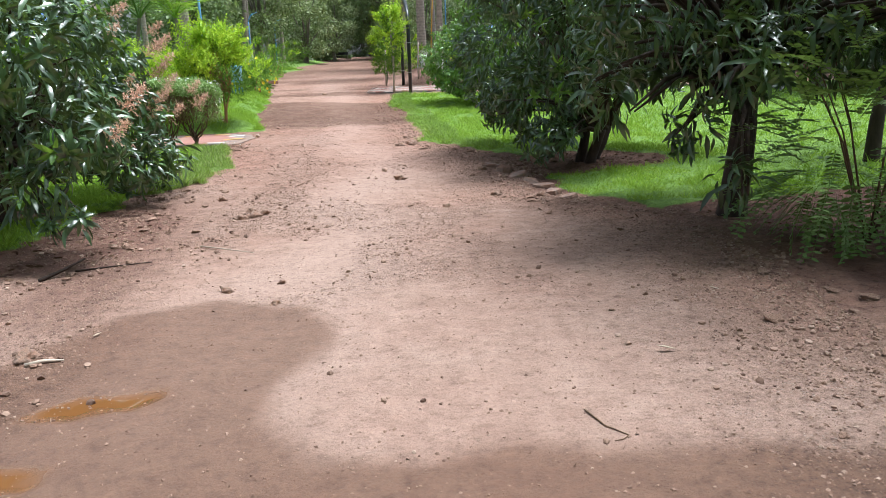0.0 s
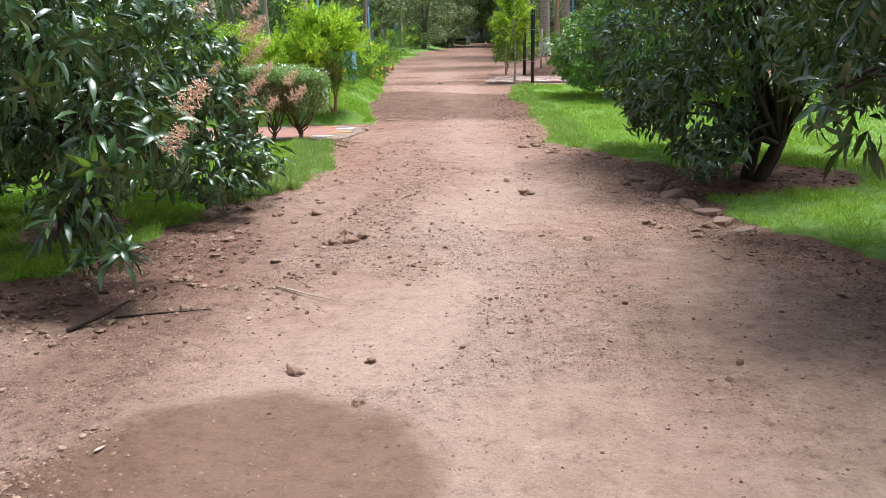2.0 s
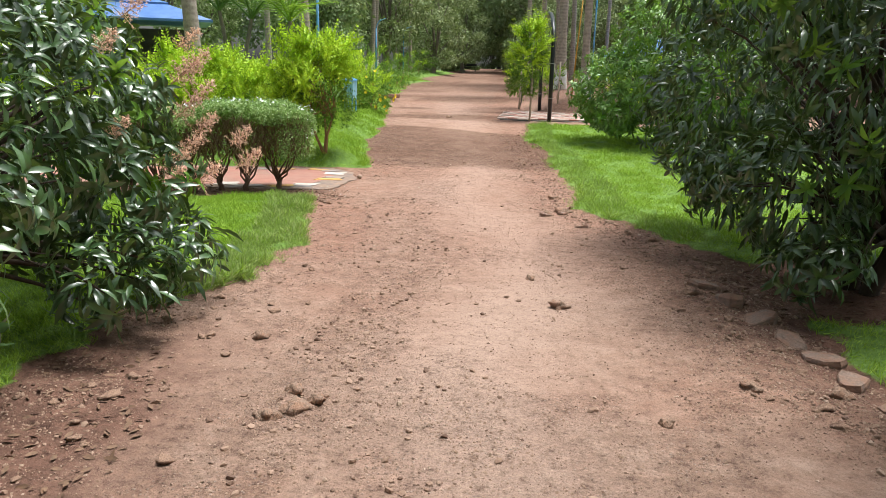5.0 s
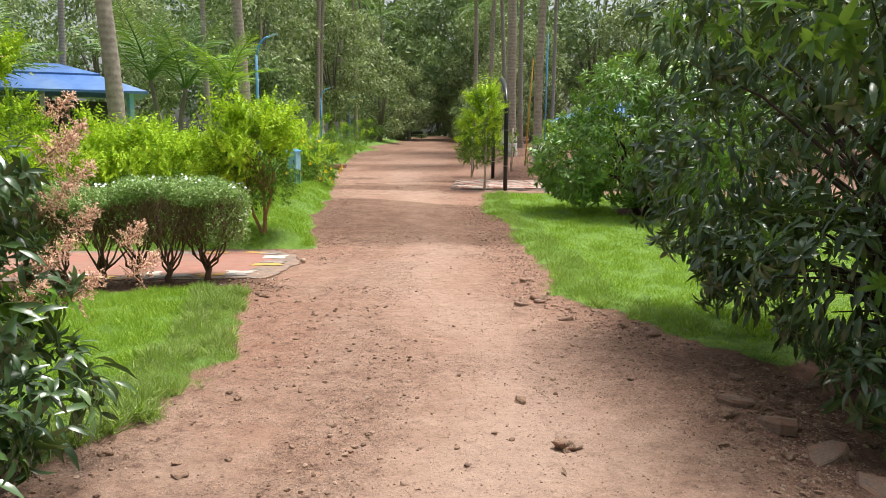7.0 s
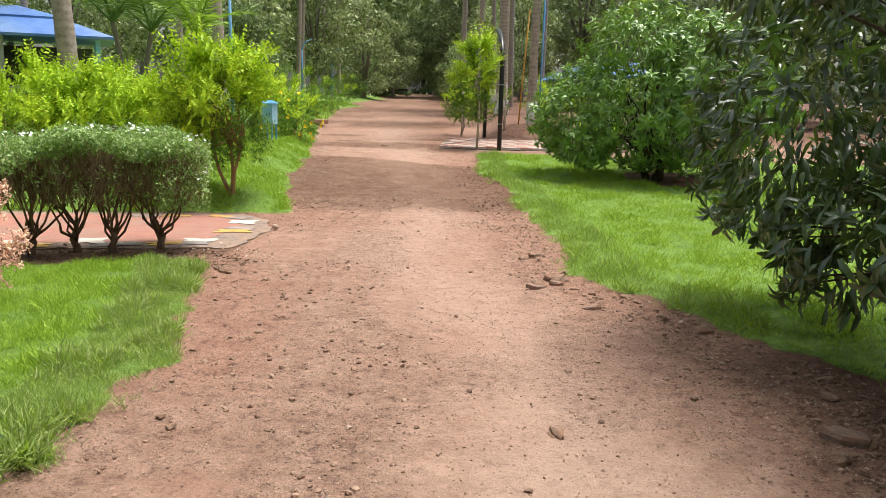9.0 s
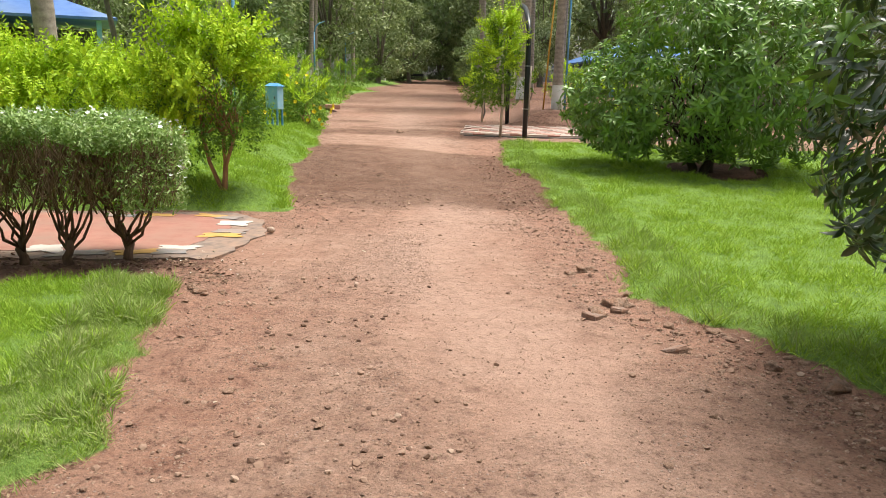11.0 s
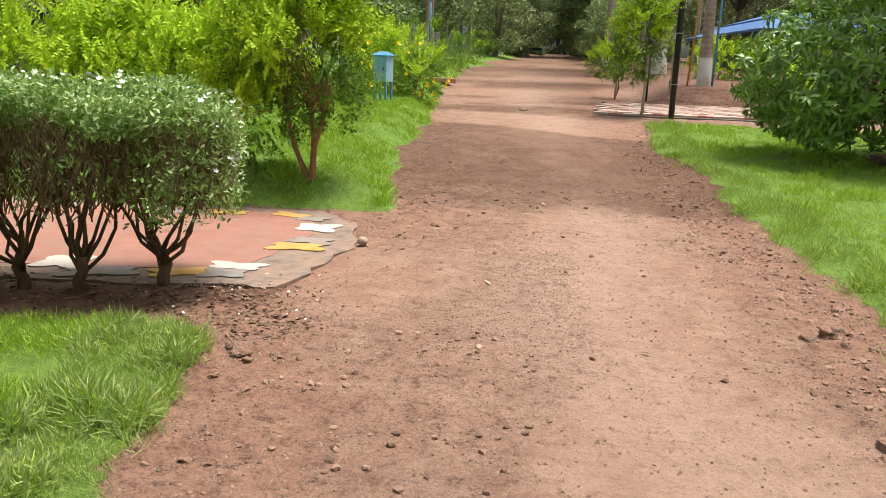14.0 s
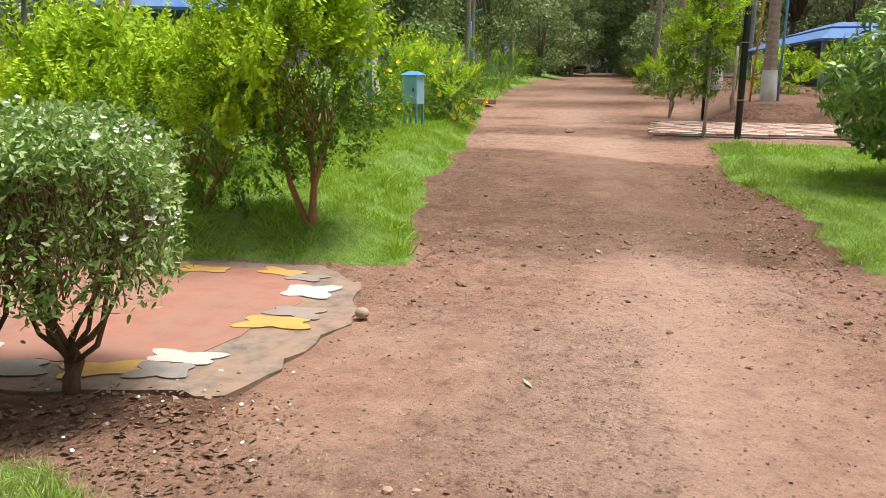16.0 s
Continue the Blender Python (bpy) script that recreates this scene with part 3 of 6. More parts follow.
for k, (cx, cy, sx, sy, turn, mat, colour) in enumerate([
        (-4.62, 16.05, 0.22, 0.10, 0.1, PATCH_WHITE, "chipped white paint"), (-4.92, 15.78, 0.22, 0.11, 0.5, PATCH_YELLOW, "ochre paint"),
        (-4.62, 15.85, 0.17, 0.12, 0.2, PATCH_GREY, "dark grey paint"), (-4.45, 16.72, 0.24, 0.13, 0.2, PATCH_YELLOW, "ochre paint"),
        (-4.42, 16.95, 0.20, 0.12, 0.0, PATCH_GREY, "dark grey paint"), (-4.55, 17.42, 0.20, 0.17, 0.1, PATCH_WHITE, "chipped white paint"),
        (-4.75, 17.75, 0.17, 0.10, 0.0, PATCH_GREY, "dark grey paint"), (-5.0, 17.85, 0.20, 0.10, -0.2, PATCH_YELLOW, "ochre paint"),
        (-5.6, 17.75, 0.22, 0.10, 0.1, PATCH_YELLOW, "ochre paint"), (-5.42, 15.62, 0.28, 0.13, 0.4, PATCH_GREY, "dark grey paint"),
        (-5.8, 15.75, 0.20, 0.18, 0.2, PATCH_WHITE, "chipped white paint"), (-6.3, 15.35, 0.25, 0.12, 0.3, PATCH_YELLOW, "ochre paint"),
        (-6.7, 15.45, 0.24, 0.15, 0.3, PATCH_WHITE, "chipped white paint"), (-6.0, 17.62, 0.22, 0.10, 0.1, PATCH_GREY, "dark grey paint")]):
    floor_patch(cx, cy, sx, sy, turn, mat, k, colour)


# ---- plants ----
def shell_points(blobs, n, inner=0.75):
    """Points in the outer shell of a union of ellipsoids, with outward ways. blob: centre, radii."""
    vol = np.array([r[0] * r[1] + r[0] * r[2] + r[1] * r[2] for c, r in blobs])
    pick = rng.choice(len(blobs), size=n, p=vol / vol.sum())
    c = np.array([b[0] for b in blobs])[pick]
    r = np.array([b[1] for b in blobs])[pick]
    d = unit(n)
    s = inner + (1 - inner) * rng.random(n) ** 0.6
    pts = c + d * r * s[:, None]
    keep = np.ones(n, bool)
    for k, (cc, rr) in enumerate(blobs):
        q = np.sum(((pts - np.array(cc)) / np.array(rr)) ** 2, axis=1)
        keep &= ~((q < 0.55) & (pick != k))
    out = d / r
    out /= np.linalg.norm(out, axis=1)[:, None]
    return pts[keep], out[keep]


def whorl_mesh(name, leaves, length, width, material_, seed, lift=0.45):
    """A rosette of long leaves round a shoot along +z: the lower ones spread and droop, the upper stand up."""
    r = np.random.default_rng(seed)
    pieces = []
    for k in range(leaves):
        a = 2.4 * k + r.normal() * 0.22
        u = k / (leaves - 1)
        tilt = lift - 0.75 + 1.25 * u + r.normal() * 0.16
        d = np.array([[math.cos(a) * math.cos(tilt), math.sin(a) * math.cos(tilt), math.sin(tilt)]])
        sh = leaf_shape(length * r.uniform(0.75, 1.15) * (1 - 0.3 * u), width * r.uniform(0.85, 1.15), 4, 0.35, r.uniform(0.2, 0.75))
        pieces.append(strewn(sh, np.array([[0, 0, 0.07 * u - 0.08]]), d, np.array([r.normal() * 0.25]), np.ones(1)))
    v, f = joined(pieces)
    return mesh_from(name, v, [f], material_, True)


WHORLS = [whorl_mesh("leaf_whorl", 13, 0.165, 0.042, MANGO_LEAF, s) for s in range(5)]
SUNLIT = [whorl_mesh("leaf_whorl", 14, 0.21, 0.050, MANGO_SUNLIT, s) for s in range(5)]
YOUNG = [whorl_mesh("leaf_whorl", 11, 0.18, 0.046, MANGO_YOUNG, 20 + s, 0.6) for s in range(3)]


def merged(name, placed, material_):
    """Copies of meshes joined into one; every mesh all quads."""
    vs, fs, base = [], [], 0
    for me, m in placed:
        v = np.empty(len(me.vertices) * 3, np.float32)
        me.vertices.foreach_get("co", v)
        f = np.empty(len(me.loops), np.int32)
        me.loops.foreach_get("vertex_index", f)
        a = np.array(m)
        vs.append(v.reshape(-1, 3) @ a[:3, :3].T + a[:3, 3])
        fs.append(f.reshape(-1, 4) + base)
        base += len(vs[-1])
    return mesh_from(name, np.concatenate(vs), [np.concatenate(fs)], material_, True)


def limb_paths(base, top, ends, r0, seed):
    """Trunk and limbs from base through top to the ends: bars for tubes_mesh."""
    r = random.Random(seed)
    base, top = Vector(base), Vector(top)
    mid = (base + top) / 2 + Vector((r.uniform(-0.06, 0.06), r.uniform(-0.06, 0.06), 0))
    trunk = ([base - Vector((0, 0, 0.08)), base + Vector((0, 0, 0.05)), mid, top], [r0 * 1.45, r0 * 1.15, r0, r0 * 0.85])
    limbs = []
    for e in ends:
        e = Vector(e)
        way = e - top
        a = top + way * 0.35 + Vector((r.uniform(-0.1, 0.1), r.uniform(-0.1, 0.1), 0.12 * way.length))
        b = top + way * 0.7 + Vector((r.uniform(-0.1, 0.1), r.uniform(-0.1, 0.1), 0.10 * way.length))
        limbs.append(([top - Vector((0, 0, 0.05)), a, b, e], [r0 * 0.5, r0 * 0.3, r0 * 0.16, r0 * 0.06]))
    return trunk, limbs


def mango(x, y, blobs, trunk_top, r0, whorls, loose, seed, label, young=0.04, stems=None, skirt=0.12, light=False):
    """A low branching mango tree: trunk, limbs, whorls of drooping leaves, loose inner leaves. light: leaves with the
    sunlit tone in their colour.
    """
    z = high(x, y)
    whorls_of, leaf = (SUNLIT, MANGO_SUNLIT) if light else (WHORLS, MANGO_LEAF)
    thing = empty("mango_tree", pose(x, y, z), label, "tree", "mango trees beside the track")
    local = [((c[0] - x, c[1] - y, c[2] - z), r) for c, r in blobs]
    ends = []
    for c, r in local:
        for _ in range(5):
            d = unit(1)[0]
            ends.append(np.array(c) + d * np.array(r) * 0.75)
    for s, (bx, by) in enumerate(stems or [(0, 0)]):
        trunk, limbs = limb_paths((bx, by, 0), (bx * 1.6 + 0.08, by * 1.6, trunk_top), ends[s::len(stems or [0])], r0, seed + s)
        part("trunk", tubes_mesh("trunk", [trunk], MANGO_BARK, 10), None, thing)
        for limb in limbs:
            part("limb", tubes_mesh("limb", [limb], MANGO_BARK, 6), None, thing)
    pts, out = shell_points([(c, tuple(0.82 * q for q in r)) for c, r in local], loose, 0.35)
    low = pts[:, 2] > skirt + 0.25 * rng.random(len(pts))
    pts, out = pts[low], out[low]
    d = out + unit(len(pts)) * 0.9
    d[:, 2] -= 0.45
    v, f = strewn(leaf_shape(0.16, 0.040, 3, 0.3, 0.5), pts, d, rng.normal(size=len(pts)) * 0.6, rng.uniform(0.7, 1.2, len(pts)))
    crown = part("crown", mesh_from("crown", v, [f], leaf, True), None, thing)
    pts, out = shell_points(local, whorls, 0.82)
    low = pts[:, 2] > skirt + 0.16 * rng.random(len(pts)) ** 2
    pts, out = pts[low], out[low]
    order = np.argsort(np.abs(pts[:, 0] + x + 1.2))
    rest = []
    for k, (p, o) in enumerate(zip(pts[order], out[order])):
        if k >= 300:
            axis = Vector(o) * 1.0 + Vector((rng.normal() * 0.35, rng.normal() * 0.35, 0.15))
            rest.append((whorls_of[k % 5], Matrix.Translation(p) @ axis.to_track_quat('Z', 'Y').to_matrix().to_4x4() @ Matrix.Scale(rng.uniform(0.75, 1.2), 4)))
            continue
        axis = Vector(o) * 1.0 + Vector((rng.normal() * 0.35, rng.normal() * 0.35, 0.2))
        me = (YOUNG if rng.random() < young * (1 + 2 * (p[2] > 1.6)) else whorls_of)
        ob = new("leaf_whorl", me[int(rng.integers(len(me)))])
        ob.parent = crown
        ob.matrix_basis = Matrix.Translation(p) @ axis.to_track_quat('Z', 'Y').to_matrix().to_4x4() @ pose(0, 0, 0, 0, 0, rng.uniform(0, 360)) @ Matrix.Scale(rng.uniform(0.7, 1.1), 4)
    if rest:
        tagged(part("leaves", merged("leaves", rest, leaf), None, crown), kind="stuff")
    return thing


mango_left = mango(-4.7, 8.2, [((-4.75, 8.8, 1.5), (1.35, 1.6, 1.15)), ((-3.95, 9.25, 0.95), (0.8, 0.9, 0.70)), ((-3.9, 7.4, 1.15), (0.85, 1.0, 0.62)),
                                ((-4.7, 9.6, 1.8), (1.0, 1.0, 0.95)), ((-5.8, 8.3, 1.6), (1.5, 1.8, 1.35)), ((-3.95, 8.6, 1.4), (0.7, 0.9, 0.75)), ((-2.95, 6.05, 0.36), (0.2, 0.2, 0.14)), ((-3.0, 6.5, 1.05), (0.5, 0.55, 0.42)),
                                ((-4.05, 9.9, 1.5), (0.5, 0.5, 0.6)), ((-3.5, 6.6, 1.75), (0.8, 0.9, 0.6)), ((-3.42, 9.6, 0.45), (0.36, 0.6, 0.36)), ((-3.45, 8.7, 0.5), (0.42, 0.55, 0.36)), ((-4.6, 7.0, 2.3), (1.2, 1.2, 0.8)), ((-3.3, 6.3, 0.6), (0.3, 0.4, 0.25))],
                   0.55, 0.075, 900, 8500, 1, "young mango tree with pink flower spikes and low drooping leaves", 0.05, skirt=0.18)
mango(2.75, 7.35, [((3.1, 6.9, 2.5), (1.6, 1.6, 1.15)), ((2.25, 7.2, 2.0), (0.85, 1.1, 0.75)), ((4.6, 7.2, 2.5), (1.6, 1.8, 1.2)), ((2.1, 5.6, 0.62), (0.2, 0.2, 0.2)), ((4.2, 5.7, 2.4), (1.3, 1.1, 1.0)),
                   ((2.2, 8.2, 2.3), (0.95, 1.0, 1.0)), ((2.1, 5.9, 1.45), (0.5, 0.5, 0.42)), ((1.95, 8.5, 1.65), (0.6, 0.7, 0.6)), ((3.3, 6.0, 1.7), (0.8, 0.7, 0.5)), ((1.85, 6.6, 2.0), (0.7, 0.85, 0.7)),
                   ((1.3, 6.1, 1.25), (0.3, 0.35, 0.35)), ((1.5, 6.2, 1.85), (0.5, 0.5, 0.4)), ((1.45, 6.6, 2.4), (0.7, 0.7, 0.5)), ((3.0, 6.0, 3.6), (2.0, 2.0, 1.1)), ((4.6, 8.0, 3.6), (1.8, 2.0, 1.2)), ((2.3, 8.0, 3.4), (1.3, 1.5, 0.9)), ((3.9, 5.0, 2.2), (0.9, 0.8, 0.8)), ((2.5, 6.7, 1.5), (0.6, 0.5, 0.32)), ((1.85, 7.2, 1.45), (0.5, 0.5, 0.35)), ((3.2, 6.6, 1.45), (0.6, 0.5, 0.3)), ((2.0, 6.2, 0.95), (0.25, 0.25, 0.25))],
      1.15, 0.12, 1050, 10000, 5, "spreading mango tree with a thick trunk and low shady crown", 0.0)
mango(2.05, 11.6, [((2.3, 12.5, 2.3), (1.75, 1.8, 1.65)), ((1.05, 13.2, 1.6), (0.95, 1.1, 1.1)), ((1.35, 11.2, 1.05), (0.7, 0.85, 0.7)), ((3.2, 12.0, 2.5), (1.6, 1.7, 1.6)), ((0.85, 12.9, 2.9), (0.85, 0.95, 0.85)),
                    ((1.3, 14.0, 1.6), (0.9, 0.8, 1.1)), ((1.9, 10.6, 1.9), (1.0, 0.9, 0.9)), ((2.2, 11.8, 3.8), (1.6, 1.7, 1.0)), ((1.2, 10.7, 2.6), (0.75, 0.8, 0.7)), ((1.4, 10.55, 0.42), (0.42, 0.42, 0.33)), ((1.5, 11.4, 0.6), (0.55, 0.65, 0.45)), ((1.0, 12.3, 0.85), (0.45, 0.6, 0.5))],
      0.5, 0.07, 1050, 10000, 9, "dense mango tree with dark glossy drooping leaves on a soil bed", 0.09, [(0, 0), (0.22, 0.12), (0.1, -0.2)], 0.12)
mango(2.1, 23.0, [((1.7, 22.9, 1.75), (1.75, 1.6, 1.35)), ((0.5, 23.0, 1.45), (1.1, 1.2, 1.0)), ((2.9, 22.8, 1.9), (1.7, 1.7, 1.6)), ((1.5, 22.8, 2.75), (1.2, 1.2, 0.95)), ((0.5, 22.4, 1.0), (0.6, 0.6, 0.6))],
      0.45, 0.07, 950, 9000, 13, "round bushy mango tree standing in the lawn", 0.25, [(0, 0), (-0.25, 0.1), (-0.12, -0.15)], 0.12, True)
mango(5.6, 10.2, [((5.9, 10.2, 2.6), (1.8, 1.8, 1.5)), ((6.6, 11.2, 2.6), (1.6, 1.5, 1.5))], 1.1, 0.09, 200, 2500, 17, "mango tree standing back in the lawn", 0.03)


# ---- flower spikes on the left mango ----
def panicle_mesh(seed):
    r = np.random.default_rng(seed)
    bars = [([(0, 0, 0), (0.01, 0, 0.14), (0.03, 0.01, 0.27)], [0.006, 0.004, 0.002])]
    dots, ways = [], []
    for k in range(26):
        h = 0.03 + 0.24 * k / 26
        a = k * 2.4
        ln = 0.115 * (1 - 0.75 * k / 26) * r.uniform(0.7, 1.2)
        e = (math.cos(a) * ln, math.sin(a) * ln, h + 0.03)
        bars.append(([(0.01, 0, h), e], [0.003, 0.0015]))
        for j in range(20):
            u = r.uniform(0.2, 1.05)
            dots.append((e[0] * u + r.normal() * 0.008, e[1] * u + r.normal() * 0.008, h + 0.03 * u + r.normal() * 0.008))
            ways.append(r.normal(size=3))
    v, f = strewn((np.array([(0, 0, 0), (0.006, -0.005, 0), (0.012, 0, 0.002), (0.006, 0.005, 0)]), np.array([(0, 1, 2, 3)])), np.array(dots), np.array(ways), np.zeros(len(dots)), np.ones(len(dots)))
    tv, tf, base = [], [], 0
    for p, q in bars:
        a, b, _ = tube(p, q, 4, False)
        tv.append(a)
        tf.append(b + base)
        base += len(a)
    return mesh_from("flower_spike", np.concatenate(tv + [v]), [np.concatenate(tf), f + base], PANICLE)


SPIKES = [panicle_mesh(s) for s in range(3)]
for px, py, pz in [(-3.62, 10.05, 1.95), (-3.55, 9.95, 1.75), (-3.50, 10.0, 1.55), (-3.58, 9.9, 1.42), (-3.45, 9.95, 1.30), (-3.52, 9.8, 1.15), (-3.18, 10.0, 1.22), (-3.12, 9.95, 1.05), (-3.62, 9.7, 1.05), (-3.55, 9.6, 0.95),
                   (-2.45, 6.1, 1.24), (-2.62, 6.2, 1.0), (-3.85, 9.3, 1.9), (-3.45, 9.85, 0.92), (-4.0, 9.9, 2.15), (-3.6, 9.0, 1.35), (-3.7, 10.1, 1.68)]:
    p, o = np.array((px, py, pz)), np.array((0.7 + 0.3 * rng.random(), -0.2, 0.35))
    ob = new("flower_spike", SPIKES[int(rng.integers(3))])
    ob.parent = mango_left
    ob["label"] = "dusty pink flower spike"
    way = Vector(o) + Vector((0, 0, 0.25))
    ob.matrix_basis = mango_left.matrix_basis.inverted() @ Matrix.Translation(p) @ way.to_track_quat('Z', 'Y').to_matrix().to_4x4() @ Matrix.Scale(rng.uniform(0.85, 1.2), 4)


# ---- small-leaved shrubs ----
def spray_mesh(name, length, leaf, material_, seed, sides=6):
    """A flat fern-like spray along +z: a shoot and its side shoots, each with two ranks of small leaves."""
    r = np.random.default_rng(seed)
    shoots = [(np.zeros(3), np.array((0.0, 0.0, 1.0)), length)]
    for k in range(sides):
        u = 0.12 + 0.6 * k / sides
        side = -1 if k % 2 else 1
        shoots.append((np.array((0.0, 0.0, u * length)), np.array((side * 0.8, r.normal() * 0.25, 0.75)), length * (0.62 - 0.4 * u)))
    spots, ways, sizes, bars = [], [], [], []
    for at, way, ln in shoots:
        way = way / np.linalg.norm(way)
        across = np.cross(way, (0.0, 1.0, 0.0))
        across /= np.linalg.norm(across)
        n = max(4, int(ln / 0.045))
        for k in range(n):
            u = (k + 0.6) / n
            for side in (-1, 1):
                spots.append(at + way * ln * u + np.array((0, -0.12 * ln * u * u, 0)))
                ways.append(across * side + way * 0.75 + r.normal(size=3) * 0.16)
                sizes.append(r.uniform(0.75, 1.2) * (1.1 - 0.5 * u))
        bars.append(tube([tuple(at), tuple(at + way * ln * 0.5), tuple(at + way * ln)], [0.004, 0.003, 0.001], 3, False))
    w = leaf[1] / 2
    shape = (np.array([(0, 0, 0), (leaf[0] * 0.5, -w, 0.15 * w), (leaf[0], 0, -0.1 * leaf[0]), (leaf[0] * 0.5, w, 0.15 * w)]), np.array([(0, 1, 2, 3)]))
    pieces = [strewn(shape, np.array(spots), np.array(ways), r.normal(size=len(spots)) * 0.3, np.array(sizes))] + [(v, f) for v, f, _ in bars]
    v, f = joined(pieces)
    return mesh_from(name, v, [f], material_)


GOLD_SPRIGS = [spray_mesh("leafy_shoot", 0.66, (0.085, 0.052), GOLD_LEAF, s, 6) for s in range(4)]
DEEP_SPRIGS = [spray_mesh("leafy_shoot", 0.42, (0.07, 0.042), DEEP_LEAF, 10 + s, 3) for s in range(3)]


def shrub(x, y, blobs, shoots, fill, seed, label, stems, stem_height, bark_=TAN_BARK, gold=0.95, group="golden shrubs beside the track", name="shrub"):
    """A shrub of leafy shoots on a few bare stems."""
    z = high(x, y)
    thing = empty(name, pose(x, y, z), label, "shrub", group)
    local = [((c[0] - x, c[1] - y, c[2] - z), r) for c, r in blobs]
    r = random.Random(seed)
    for k, (sx, sy) in enumerate(stems):
        ends = []
        for c, q in local:
            for _ in range(3):
                ends.append(np.array(c) + unit(1, 0.5)[0] * np.array(q) * 0.8)
        trunk, limbs = limb_paths((sx * 0.12, sy * 0.12, 0), (sx, sy, stem_height), ends, 0.026, seed + k)
        if name == "sapling":
            part("stem", tubes_mesh("stem", [trunk], bark_, 6), None, thing)
            for p, q in limbs:
                part("branch", tubes_mesh("branch", [(p, [w * 0.8 for w in q])], bark_, 5), None, thing)
            continue
        part("stem", tubes_mesh("stem", [trunk] + [(p, [w * 0.8 for w in q]) for p, q in limbs], bark_, 6), None, thing)
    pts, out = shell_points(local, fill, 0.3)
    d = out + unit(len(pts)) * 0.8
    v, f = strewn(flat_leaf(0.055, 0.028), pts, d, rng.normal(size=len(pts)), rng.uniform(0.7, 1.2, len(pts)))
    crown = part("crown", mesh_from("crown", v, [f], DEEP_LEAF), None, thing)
    pts, out = shell_points(local, shoots, 0.72)
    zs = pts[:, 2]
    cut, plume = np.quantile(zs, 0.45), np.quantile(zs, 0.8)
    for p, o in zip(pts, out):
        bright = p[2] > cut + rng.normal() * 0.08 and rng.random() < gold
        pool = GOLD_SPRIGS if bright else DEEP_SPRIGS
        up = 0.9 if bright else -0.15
        axis = Vector(o) * 1.1 + Vector((rng.normal() * 0.25, rng.normal() * 0.25, up * 0.95))
        size = rng.uniform(0.6, 1.0)
        if p[2] > plume and rng.random() < 0.45:
            axis, size = Vector((rng.normal() * 0.4, rng.normal() * 0.4, 1.0)), rng.uniform(0.95, 1.5)
        ob = new("leafy_shoot", pool[int(rng.integers(len(pool)))])
        ob.parent = crown
        ob.matrix_basis = Matrix.Translation(p) @ axis.to_track_quat('Z', 'Y').to_matrix().to_4x4() @ pose(0, 0, 0, 0, 0, rng.uniform(0, 180)) @ Matrix.Scale(size, 4)
    return thing


shrub(-5.08, 18.55, [((-5.2, 18.65, 1.45), (0.5, 0.45, 0.34)), ((-4.95, 18.6, 1.15), (0.26, 0.3, 0.28)), ((-5.65, 18.75, 1.5), (0.4, 0.4, 0.34)), ((-5.2, 18.65, 1.8), (0.3, 0.3, 0.32))],
      170, 1300, 3, "golden-green shrub on two tan stems beside the path", [(-0.28, 0.05), (0.16, 0.02), (-0.03, 0.1)], 0.75)
for k, (sx, sy, w, h) in enumerate([(-6.3, 18.9, 0.95, 1.65), (-7.4, 19.3, 1.0, 1.75), (-8.6, 19.0, 1.0, 1.85), (-9.8, 19.2, 1.1, 1.9), (-11.2, 19.2, 1.2, 2.0), (-12.8, 19.0, 1.2, 2.0),
                                    (-7.7, 20.9, 0.9, 1.75), (-8.9, 21.0, 1.0, 1.9), (-9.2, 23.5, 0.85, 1.7)]):
    zz = high(sx, sy)
    shrub(sx, sy, [((sx, sy, zz + h * 0.40), (w, w * 0.75, h * 0.27)), ((sx + 0.4, sy - 0.1, zz + h * 0.36), (w * 0.7, w * 0.6, h * 0.23)), ((sx - 0.3, sy, zz + h * 0.5), (w * 0.5, w * 0.5, h * 0.22))],
          150, 1500, 40 + k, "golden-green shrub in a dense clipped row", [(-0.15, 0.05), (0.15, 0.0)], 0.35)
shrub(-10.3, 17.9, [((-10.3, 19.6, 2.3), (0.45, 0.45, 0.9)), ((-10.3, 19.6, 1.6), (0.6, 0.6, 0.7))], 90, 900, 60, "tall golden-green shrub rising above the row", [(0, 0.2)], 0.6)
def flowering(x, y, w, h, seed, flowers, label):
    thing = shrub(x, y, [((x, y, high(x, y) + h * 0.55), (w, w, h * 0.42))], 60, 500, seed, label, [(0.08, 0), (-0.1, 0.05)], 0.25, gold=0.25, group="yellow-flowered shrubs")
    r = np.random.default_rng(seed)
    pts, out = shell_points([((0, 0, h * 0.6), (w * 1.4, w * 1.4, h * 0.7))], flowers, 0.9)
    for p, o in zip(pts, out):
        d = np.stack([np.array((math.cos(a), math.sin(a), 0.5)) for a in np.linspace(0, 2 * math.pi, 6)[:5]])
        if flowering.mesh is None:
            v, f = strewn(flat_leaf(0.062, 0.055, -0.2), np.zeros((5, 3)), d, np.zeros(5), np.ones(5))
            flowering.mesh = mesh_from("flower", v, [f], YELLOW_PETAL)
        ob = new("flower", flowering.mesh)
        ob.parent = thing
        ob["label"] = "bright yellow flower"
        ob.matrix_basis = Matrix.Translation(p) @ (Vector(o) + Vector((0.2, -0.5, 0.2))).to_track_quat('Z', 'Y').to_matrix().to_4x4() @ Matrix.Scale(r.uniform(0.8, 1.2), 4)
    return thing


